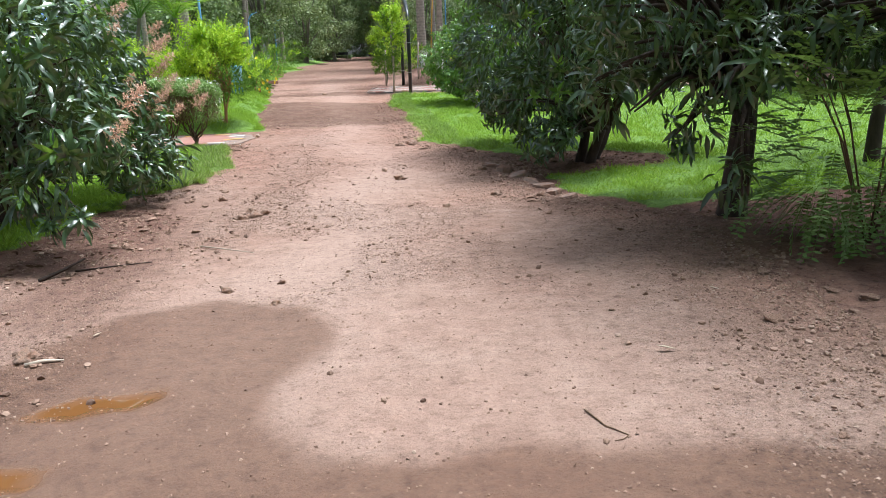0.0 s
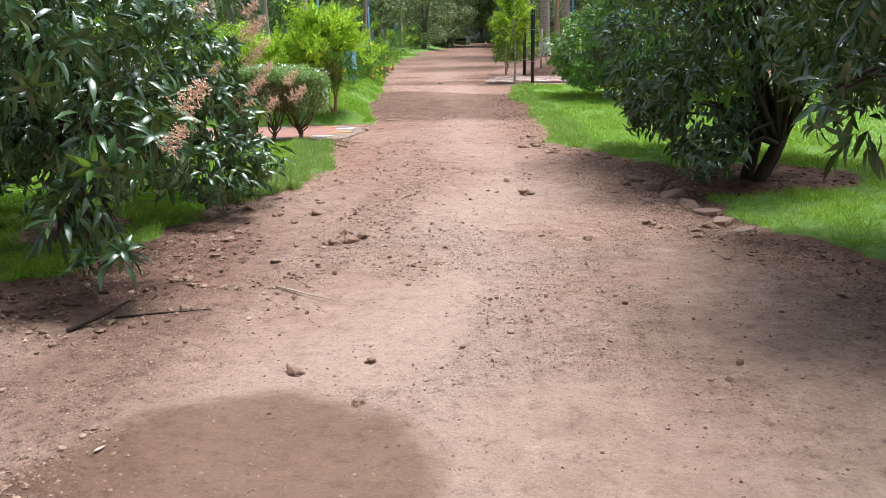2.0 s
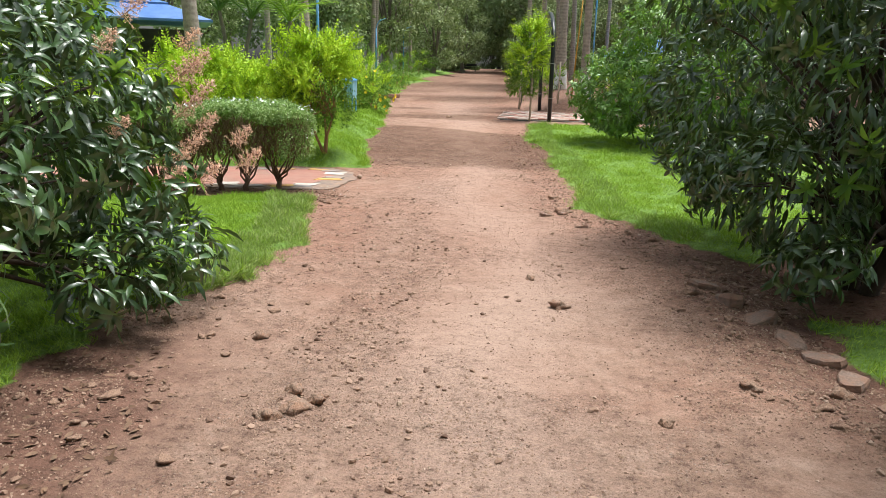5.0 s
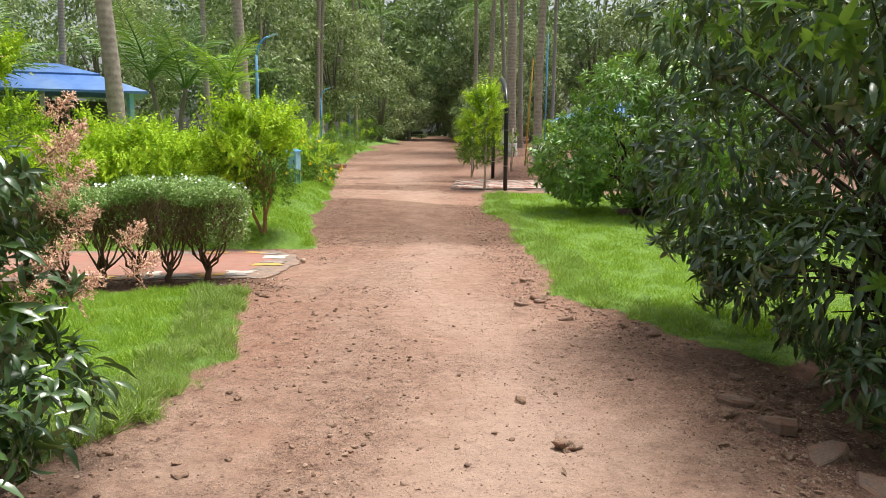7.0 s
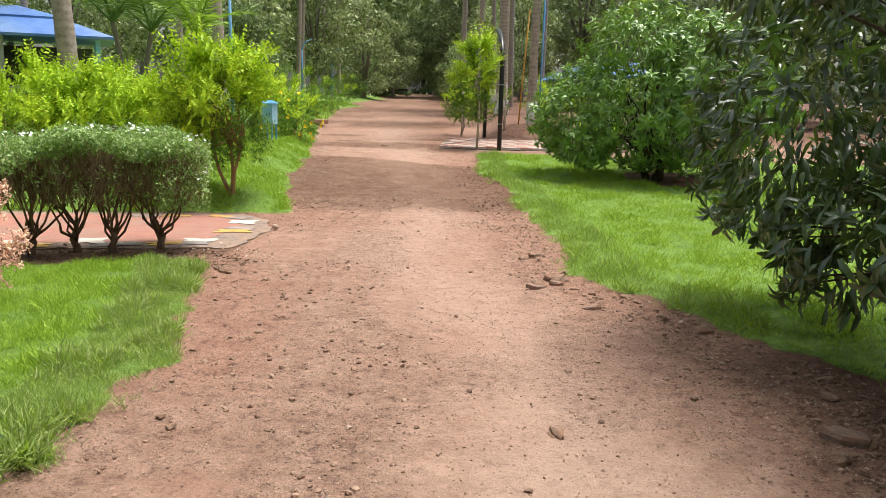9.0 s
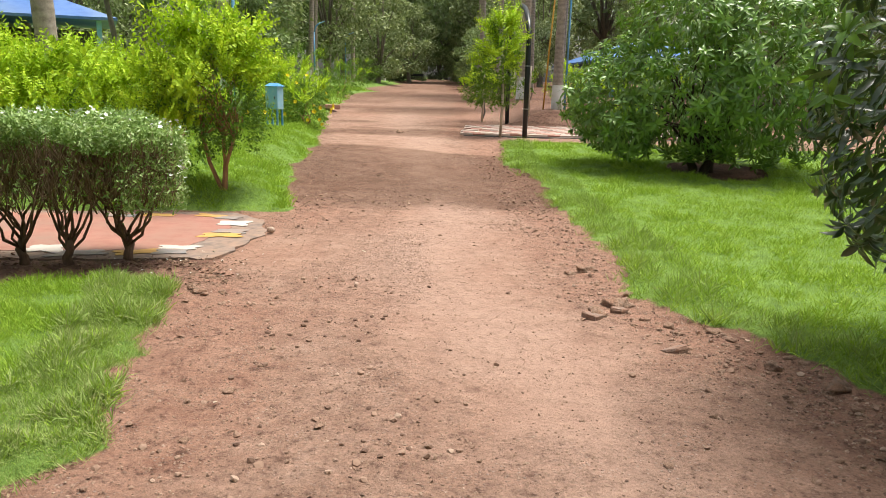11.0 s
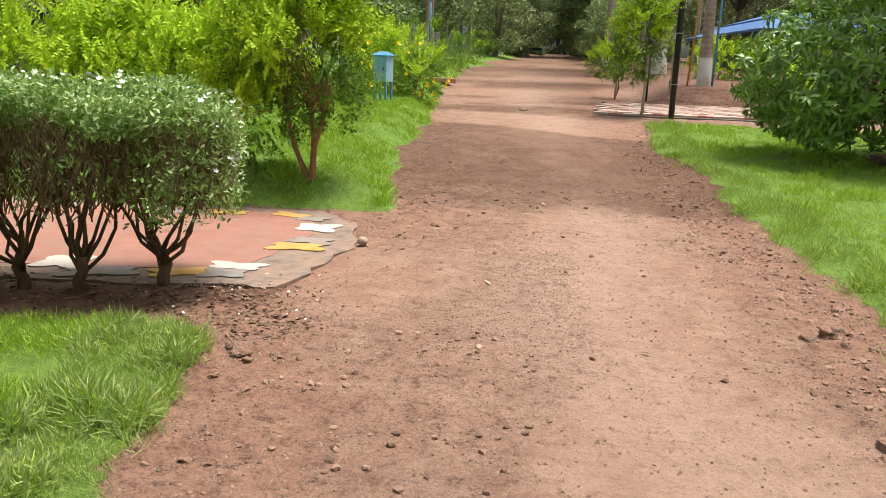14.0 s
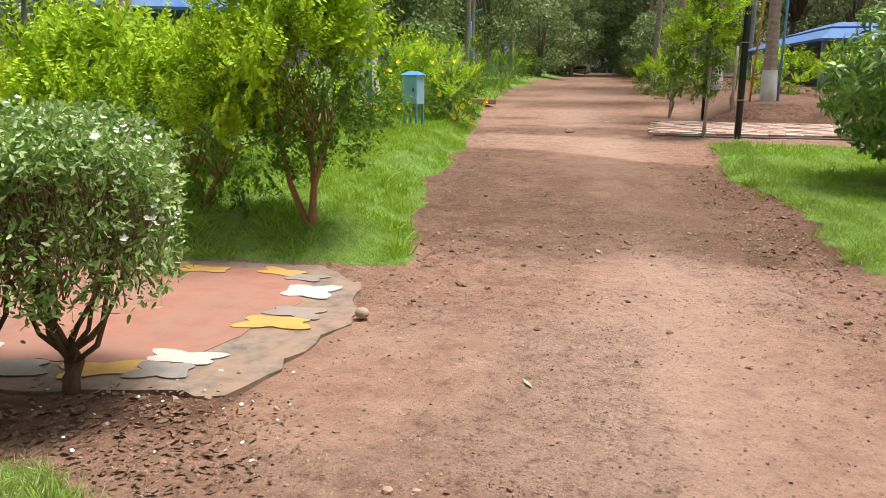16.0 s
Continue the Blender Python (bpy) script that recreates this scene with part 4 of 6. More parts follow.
flowering.mesh = None
flowering(-7.05, 24.9, 0.4, 0.8, 71, 14, "low shrub with yellow trumpet flowers beside a blue box")
flowering(-7.35, 28.0, 0.55, 1.0, 72, 16, "shrub with yellow trumpet flowers on the grass verge")
flowering(-6.35, 27.6, 0.45, 0.95, 74, 18, "shrub with bright yellow trumpet flowers behind a blue box")
flowering(-7.9, 30.0, 0.6, 1.0, 73, 8, "shrub with a few yellow flowers on the grass verge")


# ---- clipped hedge with bare twiggy legs ----
def hedge():
    ax, ay = -4.83, 15.5
    ux, uy = -0.913, -0.408
    thing = empty("hedge", pose(ax, ay, high(ax, ay), 0, 0, math.degrees(math.atan2(uy, ux))), "clipped white-flowering hedge with a bare twiggy underside", "hedge")
    length = 5.4
    r = random.Random(4)
    for k in range(13):
        u = 0.06 + 0.42 * k
        bx, by = u + r.uniform(-0.05, 0.05), r.uniform(-0.06, 0.06)
        bars = [([(bx, by, -0.06), (bx + r.uniform(-0.03, 0.03), by, 0.07), (bx + r.uniform(-0.05, 0.05), by + r.uniform(-0.03, 0.03), 0.14), (bx, by, 0.22)], [0.05, 0.042, 0.034, 0.036])]
        for j in range(11):
            a = r.uniform(0, 6.28)
            sp = r.uniform(0.05, 0.36)
            fork = r.uniform(0.1, 0.22)
            bend = r.uniform(0.25, 0.8)
            hx, hy = bx + math.cos(a) * sp, by + math.sin(a) * sp
            bars.append(([(bx, by, fork), (bx + (hx - bx) * bend * 0.6 + r.uniform(-0.05, 0.05), by + (hy - by) * bend * 0.6 + r.uniform(-0.04, 0.04), fork + 0.10), (bx + (hx - bx) * bend + r.uniform(-0.05, 0.05), by + (hy - by) * bend, fork + 0.22 + r.uniform(-0.06, 0.06)), (hx, hy, 0.62), (hx + r.uniform(-0.12, 0.12), hy + r.uniform(-0.12, 0.12), 1.0)], [0.02 * r.uniform(0.6, 1.2), 0.016 * r.uniform(0.7, 1.1), 0.012, 0.009, 0.004]))
            for q in range(6):
                z0 = r.uniform(0.45, 0.8)
                bars.append(([(hx, hy, z0), (hx + r.uniform(-0.15, 0.15), hy + r.uniform(-0.15, 0.15), z0 + r.uniform(0.1, 0.3))], [0.006, 0.003]))
        part("stem", tubes_mesh("stem", bars, TWIG_BARK, 5), None, thing)
    twigs = []
    for k in range(4600):
        tx, ty, tz = r.uniform(-0.42, length), r.uniform(-0.54, 0.54), r.uniform(0.5, 1.0)
        if tx < 0 and abs(ty) > 0.54 * math.sqrt(max(0, 1 - (tx / 0.5) ** 2)):
            continue
        dx, dy = r.uniform(-0.12, 0.12), r.uniform(-0.12, 0.12)
        twigs.append(([(tx, ty, tz), (tx + dx, ty + dy, tz + r.uniform(0.08, 0.26))], [0.0045, 0.002]))
    tagged(part("brushwood", tubes_mesh("brushwood", twigs, BRUSHWOOD, 4), None, thing, "dense bare brown twigs"), kind="stuff")
    # leaves: thick on top and at the end, thin on the shaded flank
    n = 80000
    x = rng.uniform(-0.5, length, n)
    y = rng.uniform(-0.62, 0.62, n)
    z = rng.uniform(0.5, 1.32, n)
    top = 1.24 + 0.07 * np.sin(x * 3.1) + 0.05 * np.sin(x * 7 + 2) + 0.05 * np.sin(y * 9 + x * 4)
    endr = np.clip((0.1 - x) / 0.7, 0, 1)
    half = 0.60 * np.sqrt(np.clip(1 - endr ** 2, 0, 1))
    low = 0.55 + 0.06 * np.sin(x * 5.2) - 0.1 * (x < 0.2)
    side = np.minimum(half - np.abs(y), x + 0.52)
    depth = np.minimum(side, top - z)
    keep = (depth > 0) & (z > low)
    dense = np.where(top - z < 0.12 + 0.10 * np.sin(x * 4.3 + 1) ** 2, 1.0, np.where(x < 0.05, 0.20, 0.032)) * np.where(depth < 0.22, 1, 0.35)
    keep &= rng.random(n) < dense
    pts = np.stack((x, y, z), 1)[keep]
    m = len(pts)
    ways = unit(m, 0.35)
    reps = 6
    spots = np.repeat(pts, reps, 0) + rng.normal(size=(m * reps, 3)) * 0.022
    d = np.repeat(ways, reps, 0) + unit(m * reps) * 0.9
    v, f = strewn(flat_leaf(0.040, 0.015), spots, d, rng.normal(size=len(d)), rng.uniform(0.6, 1.25, len(d)))
    crown = part("crown", mesh_from("crown", v, [f], HEDGE_LEAF), None, thing)
    petals = np.stack([np.array((math.cos(a), math.sin(a), 0.35)) for a in np.linspace(0, 2 * math.pi, 6)[:5]])
    pv, pf = strewn(flat_leaf(0.021, 0.016, -0.1), np.zeros((5, 3)), petals, np.zeros(5), np.ones(5))
    flower = mesh_from("flower", pv, [pf], WHITE_PETAL)
    for k in range(420):
        fx = rng.uniform(-0.5, length)
        if rng.random() < 0.9:
            fy, fz = rng.uniform(-0.5, 0.5), 1.27 + 0.05 * math.sin(fx * 3.1) + rng.uniform(-0.02, 0.05)
        else:
            fy, fz = rng.uniform(-0.4, 0.4), rng.uniform(0.75, 1.2)
            fx = 0.1 - 0.6 * math.sqrt(1 - (fy / 0.6) ** 2)
        ob = new("flower", flower)
        ob.parent = crown
        ob["label"] = "small white flower"
        ob.matrix_basis = Matrix.Translation((fx, fy, fz)) @ pose(0, 0, 0, rng.uniform(-50, 50), rng.uniform(-50, 50), rng.uniform(0, 360)) @ Matrix.Scale(rng.uniform(0.6, 1.15), 4)
    return thing


hedge()


# ---- feathery shrub near the start ----
def pinnate_mesh(seed):
    r = np.random.default_rng(seed)
    n = 22
    u = np.repeat(np.linspace(0.1, 1, n // 2), 2)
    side = np.tile((-1.0, 1.0), n // 2)
    spots = np.stack((u * 0.5, np.zeros(n), -0.18 * u * u), 1)
    ways = np.stack((np.full(n, 0.35), side, np.full(n, 0.1)), 1) + r.normal(size=(n, 3)) * 0.12
    v, f = strewn(flat_leaf(0.065, 0.030), spots, ways, np.zeros(n), r.uniform(0.8, 1.15, n))
    tv, tf, _ = tube([(0, 0, 0), (0.25, 0, -0.045), (0.5, 0, -0.18)], [0.004, 0.003, 0.001], 4, False)
    return mesh_from("frond", np.concatenate((v, tv)), [f, tf + len(v)], PALE_PIN)


PALE_PIN = leaf_material("feathery_leaf", [(0.0, (0.07, 0.14, 0.04)), (0.6, (0.18, 0.29, 0.08)), (1.0, (0.34, 0.46, 0.18))], 0.5, 0.3, 0.3)
FRONDS = [pinnate_mesh(s) for s in range(3)]
feather = empty("feathery_shrub", pose(3.35, 6.05, high(3.35, 6.05)), "feathery shrub with rows of small pale green leaflets", "shrub")
fbars = []
for k in range(9):
    a = rng.uniform(0, 6.28)
    e = Vector((math.cos(a) * 0.55, math.sin(a) * 0.55, rng.uniform(0.9, 1.6)))
    fbars.append(([(0, 0, -0.05), e * 0.5 + Vector((0, 0, 0.15)), e], [0.010, 0.007, 0.003]))
part("stem", tubes_mesh("stem", fbars, TWIG_BARK, 5), None, feather)
fpts, fout = shell_points([((0, 0, 0.95), (0.75, 0.75, 0.75)), ((-0.25, 0.1, 0.55), (0.5, 0.6, 0.45)), ((0.2, 0, 1.5), (0.6, 0.6, 0.5)), ((-0.45, -0.3, 0.75), (0.45, 0.45, 0.5))], 420, 0.3)
for p, o in zip(fpts, fout):
    ob = new("frond", FRONDS[int(rng.integers(3))])
    ob.parent = feather
    w = Vector(o) + Vector((rng.normal() * 0.3, rng.normal() * 0.3, 0.15))
    ob.matrix_basis = Matrix.Translation(p) @ w.to_track_quat('X', 'Z').to_matrix().to_4x4() @ Matrix.Scale(rng.uniform(0.7, 1.1), 4)


# ---- palms ----
def frond_mesh(name, length, leaflet, n, droop, material_, seed, hang=0.35):
    """A feather frond along +x: arching rib with leaflets on both sides."""
    r = np.random.default_rng(seed)
    u = np.repeat(np.linspace(0.12, 1, n), 2)
    side = np.tile((-1.0, 1.0), n)
    rib = lambda t: np.stack((length * t * (1 - 0.18 * droop * t), np.zeros_like(t), length * (0.22 * t - droop * t * t)), 1)
    spots = rib(u)
    ways = np.stack((np.full(2 * n, 0.75), side, -hang + r.normal(size=2 * n) * 0.15), 1)
    size = (0.35 + 0.65 * np.sin(np.pi * np.clip(u * 0.95 + 0.1, 0, 1))) * r.uniform(0.85, 1.1, 2 * n)
    v, f = strewn(leaf_shape(leaflet, leaflet * 0.075, 2, 0.2, 0.3), spots, ways, r.normal(size=2 * n) * 0.2, size)
    tt = np.linspace(0, 1, 7)
    tv, tf, _ = tube([tuple(q) for q in rib(tt)], list(0.028 * (1 - 0.85 * tt)), 5, False)
    return mesh_from(name, np.concatenate((v, tv)), [f, tf + len(v)], material_, True)


PALM_FRONDS = [frond_mesh("frond", 3.0, 0.75, 38, 0.35 + 0.25 * s, PALM_LEAF, s) for s in range(3)]
LIME_FRONDS = [frond_mesh("frond", 1.5, 0.45, 24, 0.35 + 0.2 * s, PALM_LIME, 8 + s, 0.1) for s in range(2)]
GREEN_FRONDS = [frond_mesh("frond", 1.9, 0.5, 28, 0.25 + 0.2 * s, PALM_LEAF, 12 + s, 0.2) for s in range(2)]


def trunk_mesh(h, r0, lean, name="trunk", seed=0, mat=None):
    n = int(h / 0.35) + 2
    pts, rad = [], []
    for k in range(n):
        u = k / (n - 1)
        pts.append((lean[0] * u * u + 0.04 * math.sin(u * 5 + seed), lean[1] * u * u + 0.04 * math.cos(u * 4 + seed), -0.15 + (h + 0.15) * u))
        rad.append(r0 * (1.25 - 0.3 * min(1, u * 5)) * (1 - 0.25 * u) * (1.03 if k % 2 else 0.98))
    v, f, _ = tube(pts, rad, 14, False)
    return mesh_from(name, v, [f], mat or PALM_BARK, True), pts, rad


def palm(x, y, h, r0, lean, fronds, label, wash=0.9, group="tall palms along the track", seed=0):
    thing = empty("palm_tree", pose(x, y, high(x, y)), label, "palm tree", group)
    me, pts, rad = trunk_mesh(h, r0, lean, "trunk", seed)
    part("trunk", me, None, thing)
    if wash:
        n = 8
        wp = [(lean[0] * (wash * k / n / h) ** 2 + 0.04 * math.sin(wash * k / n / h * 5 + seed), lean[1] * (wash * k / n / h) ** 2 + 0.04 * math.cos(wash * k / n / h * 4 + seed), wash * k / n) for k in range(n + 1)]
        v, f, _ = tube(wp, [r0 * (1.29 - 0.3 * min(1, (q[2] + 0.15) / (h + 0.15) * 5)) + 0.006 for q in wp], 14, False)
        part("painted_band", mesh_from("painted_band", v, [f], LIME_WASH, True), None, thing, "lime-washed white band")
    top = Vector(pts[-1])
    for k in range(fronds):
        ob = new("frond", PALM_FRONDS[k % 3])
        ob.parent = thing
        ob.matrix_basis = Matrix.Translation(top) @ pose(0, 0, 0, 0, 0, k * 137.5 + seed * 31) @ pose(0, 0, 0, 0, -50 + 75 * (k / fronds), 0) @ Matrix.Scale(rng.uniform(0.85, 1.15), 4)
    return thing


def cluster_palm(x, y, h, stems, spread, meshes, label, seed, scale=1.0):
    """Slender garden palm: a few ringed canes, each with a fountain of fronds."""
    thing = empty("garden_palm", pose(x, y, high(x, y)), label, "palm tree", "garden palms")
    r = random.Random(seed)
    for k in range(stems):
        a = 6.28 * k / stems
        lx, ly = spread * math.cos(a), spread * math.sin(a)
        hh = h * r.uniform(0.75, 1.0)
        v, f, _ = tube([(lx * 0.2, ly * 0.2, -0.1), (lx * 0.5, ly * 0.5, hh * 0.5), (lx, ly, hh)], [0.075 * scale, 0.05 * scale, 0.04 * scale], 8, False)
        cane = part("cane", mesh_from("cane", v, [f], GREY_BARK, True), None, thing)
        for j in range(9):
            ob = new("frond", meshes[j % 2])
            ob.parent = cane
            ob.matrix_basis = Matrix.Translation((lx, ly, hh)) @ pose(0, 0, 0, 0, 0, j * 137.5 + seed * 20) @ pose(0, 0, 0, 0, -74 + 6.5 * j, 0) @ Matrix.Scale(scale * r.uniform(0.85, 1.15), 4)
    return thing


palm(-9.03, 21.4, 9.0, 0.19, (-0.9, 0.5), 14, "tall grey ringed palm trunk rising from the golden shrubs", 0, seed=1)
palm(-10.3, 33.2, 10.0, 0.22, (-0.8, 0.3), 14, "tall palm with a lime-washed base beside a blue lamp post", 1.2, seed=2)
palm(0.03, 34.0, 9.5, 0.155, (0.25, 0.0), 14, "tall grey palm trunk with a lime-washed white base", 0.75, seed=3)
palm(-0.89, 41.9, 11.0, 0.24, (-0.3, 0.4), 14, "tall palm trunk with a lime-washed white base", 0.9, seed=4)
for k, (x, y, h) in enumerate([(-3.2, 55, 11), (-2.2, 50, 10), (-1.4, 58, 12), (-0.4, 53, 11), (-14.6, 62, 12), (-13.6, 70, 12), (-15.8, 74, 13), (-13.2, 55, 11), (-17.5, 58, 12), (-19, 66, 12), (9.5, 44, 11), (12.0, 50, 11), (2.2, 66, 12), (-4.4, 78, 12), (-13.5, 84, 12), (-16, 44, 10), (-21, 40, 11), (8.0, 40, 11)]):
    palm(x, y, h, 0.16, (0.4 * math.sin(k * 2.1), 0.3 * math.cos(k)), 12, "tall palm with a pale ringed trunk and a drooping crown", 1.0 if k % 2 == 0 else 0, seed=5 + k)
cluster_palm(-8.6, 26.5, 2.9, 1, 0.05, LIME_FRONDS, "young lime-green feather palm behind the shrubs", 3, 1.25)
cluster_palm(-10.5, 27.2, 3.0, 2, 0.5, GREEN_FRONDS, "clump of green garden palms behind the shrubs", 4, 1.35)
cluster_palm(-16.5, 27.5, 3.0, 3, 0.8, GREEN_FRONDS, "clump of green garden palms in shade", 6, 1.3)


# ---- woodland trees ----
def clump_leaves(blobs, n, size, drop=0.15):
    pts, out = shell_points(blobs, n, 0.45)
    m = len(pts)
    reps = 4
    spots = np.repeat(pts, reps, 0) + rng.normal(size=(m * reps, 3)) * size * 0.75
    d = np.repeat(out, reps, 0) * 0.6 + unit(m * reps) * 0.9
    d[:, 2] -= drop
    return strewn((np.array([(0, 0, 0), (size * 0.5, -size * 0.3, -0.1 * size), (size * 1.1, 0, -0.3 * size), (size * 0.5, size * 0.3, -0.1 * size)]), np.array([(0, 1, 2, 3)])), spots, d, rng.normal(size=m * reps), rng.uniform(0.6, 1.3, m * reps))


def wood_tree(h, w, seed, mat, n, size, bole):
    """Template tree: tapered trunk, limbs, uneven crown of leaf clumps."""
    global rng
    rng = np.random.default_rng(seed)
    thing = empty("woodland_tree", pose(0, 0, 0), "tall leafy tree in the woodland beyond the track", "tree", "woodland trees")
    blobs = []
    for k in range(11):
        a = 2.4 * k
        u = k / 10
        rr = w * (0.15 + 0.55 * math.sin(math.pi * (0.25 + 0.65 * u)))
        blobs.append(((math.cos(a) * rr, math.sin(a) * rr, h * (bole + (0.96 - bole) * u)), (w * rng.uniform(0.3, 0.5), w * rng.uniform(0.3, 0.5), h * rng.uniform(0.07, 0.13))))
    ends = [np.array(c) for c, r in blobs]
    trunk, limbs = limb_paths((0, 0, 0), (0.1, 0.1, h * bole * 0.9), ends, 0.17 + 0.008 * h, seed)
    part("trunk", tubes_mesh("trunk", [trunk] + limbs, GREY_BARK, 8), None, thing)
    v, f = clump_leaves(blobs, n, size)
    part("crown", mesh_from("crown", v, [f], mat), None, thing)
    return thing


def scatter_copies(template, spots, first=True):
    for k, (x, y, s, a) in enumerate(spots):
        m = pose(x, y, high(x, y) - 0.05, 0, 0, a) @ Matrix.Scale(s, 4)
        if k == 0:
            template.matrix_basis = m
            template.scale = (1, 1, 1)
            template.matrix_basis = pose(x, y, high(x, y) - 0.05, 0, 0, a)
        else:
            c = copy_thing(template, pose(x, y, high(x, y) - 0.05, 0, 0, a))
            c.scale = (s, s, s)


T1 = wood_tree(11, 3.4, 101, WOOD_LEAF, 1900, 0.27, 0.28)
T2 = wood_tree(13, 4.2, 102, WOOD_DARK, 2000, 0.32, 0.25)
T3 = wood_tree(8, 3.0, 103, WOOD_LEAF, 1800, 0.22, 0.16)
T4 = wood_tree(4.2, 2.2, 104, WOOD_DARK, 1500, 0.19, 0.08)
pr = random.Random(12)


def ring(points, jitter, smin, smax):
    return [(x + pr.uniform(-jitter, jitter), y + pr.uniform(-jitter, jitter), pr.uniform(smin, smax), pr.uniform(0, 360)) for x, y in points]


scatter_copies(T1, ring([(-16, 52), (-13.5, 66), (-17, 80), (-25, 52), (2, 74), (-3, 88), (12, 44), (14, 30), (-30, 40), (-27, 60), (10, 76), (-14.5, 96), (-4, 100), (16, 52)], 1.2, 0.85, 1.25))
scatter_copies(T2, ring([(-19, 62), (-9.5, 122), (-15, 118), (-4, 118), (-21, 90), (5, 92), (-24, 72), (1, 108), (-33, 52), (12, 60), (18, 38), (-36, 36), (20, 62), (-10, 135), (-20, 128), (3, 130), (-24, 104), (10, 110), (-31, 74), (17, 84)], 1.2, 0.9, 1.3) + [(-16.5, 95, 1.7, 20), (-5.0, 96, 1.6, 80), (-18, 108, 1.7, 140), (-10, 128, 2.0, 200), (-1.5, 110, 1.7, 300), (-25, 84, 1.6, 10), (7, 84, 1.5, 60)])
scatter_copies(T3, ring([(-12.8, 74), (-12, 88), (-1.5, 66), (-2, 78), (-22, 34), (-6, 96), (9, 36), (11, 24), (-28, 30), (-26, 24), (13, 17)], 0.8, 0.8, 1.15))
scatter_copies(T4, ring([(-13.6, 79), (-15, 50), (-20, 29), (-3.0, 70), (-4.2, 83), (-7.5, 118), (-11, 121), (9.5, 44), (-23, 29), (-14, 90), (-13, 104), (-6.5, 104), (-30, 24), (15, 24), (17, 18), (-25, 18), (-27, 12), (18, 10), (-24, 6), (20, 28), (-19, 24)], 0.6, 0.75, 1.2))
# shade trees standing over the start of the track
for x, y, a in [(-6.8, 0.4, 15), (6.8, 0.2, 130), (0.8, -7.5, 250), (-6.0, -8.0, 80), (8.0, -7.0, 310)]:
    tagged(copy_thing(T2, pose(x, y, high(x, y) - 0.05, 0, 0, a)), "tall shade tree with a wide dark crown over the track", "tree", "shade trees over the track")
rng = np.random.default_rng(77)


# ---- verge bushes farther on ----
for k, (x, y, w, h, g) in enumerate([(-9.6, 46, 0.9, 1.0, 0.0), (-10.2, 50, 1.0, 1.3, 0.1), (-11.0, 56, 1.2, 1.5, 0.2), (-9.0, 36.5, 0.9, 1.6, 0.3), (-9.6, 40.0, 1.1, 1.8, 0.1), (-2.0, 44, 0.8, 0.7, 0.8), (-3.0, 48, 0.9, 1.0, 0.5), (-3.2, 53, 1.0, 1.2, 0.4),
                                     (-2.6, 62, 1.2, 1.6, 0.3), (-8.4, 33.0, 0.8, 1.3, 0.4), (0.9, 39, 0.9, 0.9, 0.9), (2.6, 37, 1.0, 1.1, 0.9), (1.6, 28.6, 0.4, 0.7, 0.97), (4.2, 39, 1.1, 1.0, 0.8), (-12.6, 68, 1.4, 1.8, 0.1)]):
    zz = high(x, y)
    shrub(x, y, [((x, y, zz + h * 0.5), (w, w, h * 0.5))], 60, 700, 200 + k, "rounded garden bush on the verge", [(0.05, 0)], 0.2, gold=g, group="verge bushes")


# ---- blue box on legs ----
def blue_box():
    x, y = -6.67, 26.1
    thing = empty("meter_box", pose(x, y, high(x, y), 0, 0, -14), "pale blue painted steel box with a pitched lid on four legs", "meter box")
    bm = bmesh.new()
    box(bm, (0.30, 0.26, 0.50), (0, 0, 0.67), 0.008)
    part("body", bm, PALE_BLUE, thing)
    bm = bmesh.new()
    vs = [bm.verts.new(p) for p in [(-0.18, -0.16, 0.92), (0.18, -0.16, 0.92), (0.18, 0.16, 0.92), (-0.18, 0.16, 0.92), (-0.1, 0, 0.99), (0.1, 0, 0.99)]]
    for f in [(0, 1, 5, 4), (1, 2, 5), (2, 3, 4, 5), (3, 0, 4), (3, 2, 1, 0)]:
        bm.faces.new([vs[i] for i in f])
    part("lid", bm, BLUE_PAINT, thing)
    bm = bmesh.new()
    box(bm, (0.25, 0.012, 0.43), (0, -0.136, 0.67), 0.004)
    door = part("door", bm, PALE_BLUE, thing)
    bm = bmesh.new()
    box(bm, (0.02, 0.02, 0.06), (0.09, -0.15, 0.67), 0.004)
    part("handle", bm, DARK_METAL, door)
    for sx in (-1, 1):
        for sy in (-1, 1):
            bm = bmesh.new()
            box(bm, (0.035, 0.035, 0.46), (sx * 0.125, sy * 0.105, 0.20))
            part("leg", bm, BLUE_PAINT, thing)


blue_box()


# ---- lamp posts ----
def lamp_post(x, y, h, label, turn=0.0):
    thing = empty("lamp_post", pose(x, y, high(x, y), 0, 0, turn), label, "lamp post", "blue lamp posts")
    part("pole", tubes_mesh("pole", [([(0, 0, -0.1), (0, 0, h * 0.45), (0, 0, h * 0.9)], [0.055, 0.05, 0.04])], BLUE_PAINT, 10), None, thing)
    arc = [(0.02 + 0.5 * (1 - math.cos(a)), 0, h * 0.9 + 0.55 * math.sin(a)) for a in np.linspace(0, 1.15, 7)]
    part("arm", tubes_mesh("arm", [(arc, [0.034] * 7)], BLUE_PAINT, 8), None, thing)
    bm = bmesh.new()
    e = arc[-1]
    box(bm, (0.34, 0.10, 0.05), (e[0] + 0.12, 0, e[2] + 0.04), 0.015, pose(0, 0, 0, 0, -24, 0))
    part("lamp_head", bm, PALE_BLUE, thing, "pale lamp head")
    bm = bmesh.new()
    box(bm, (0.16, 0.16, 0.30), (0, 0, 0.10), 0.02)
    part("footing", bm, LIME_WASH, thing)


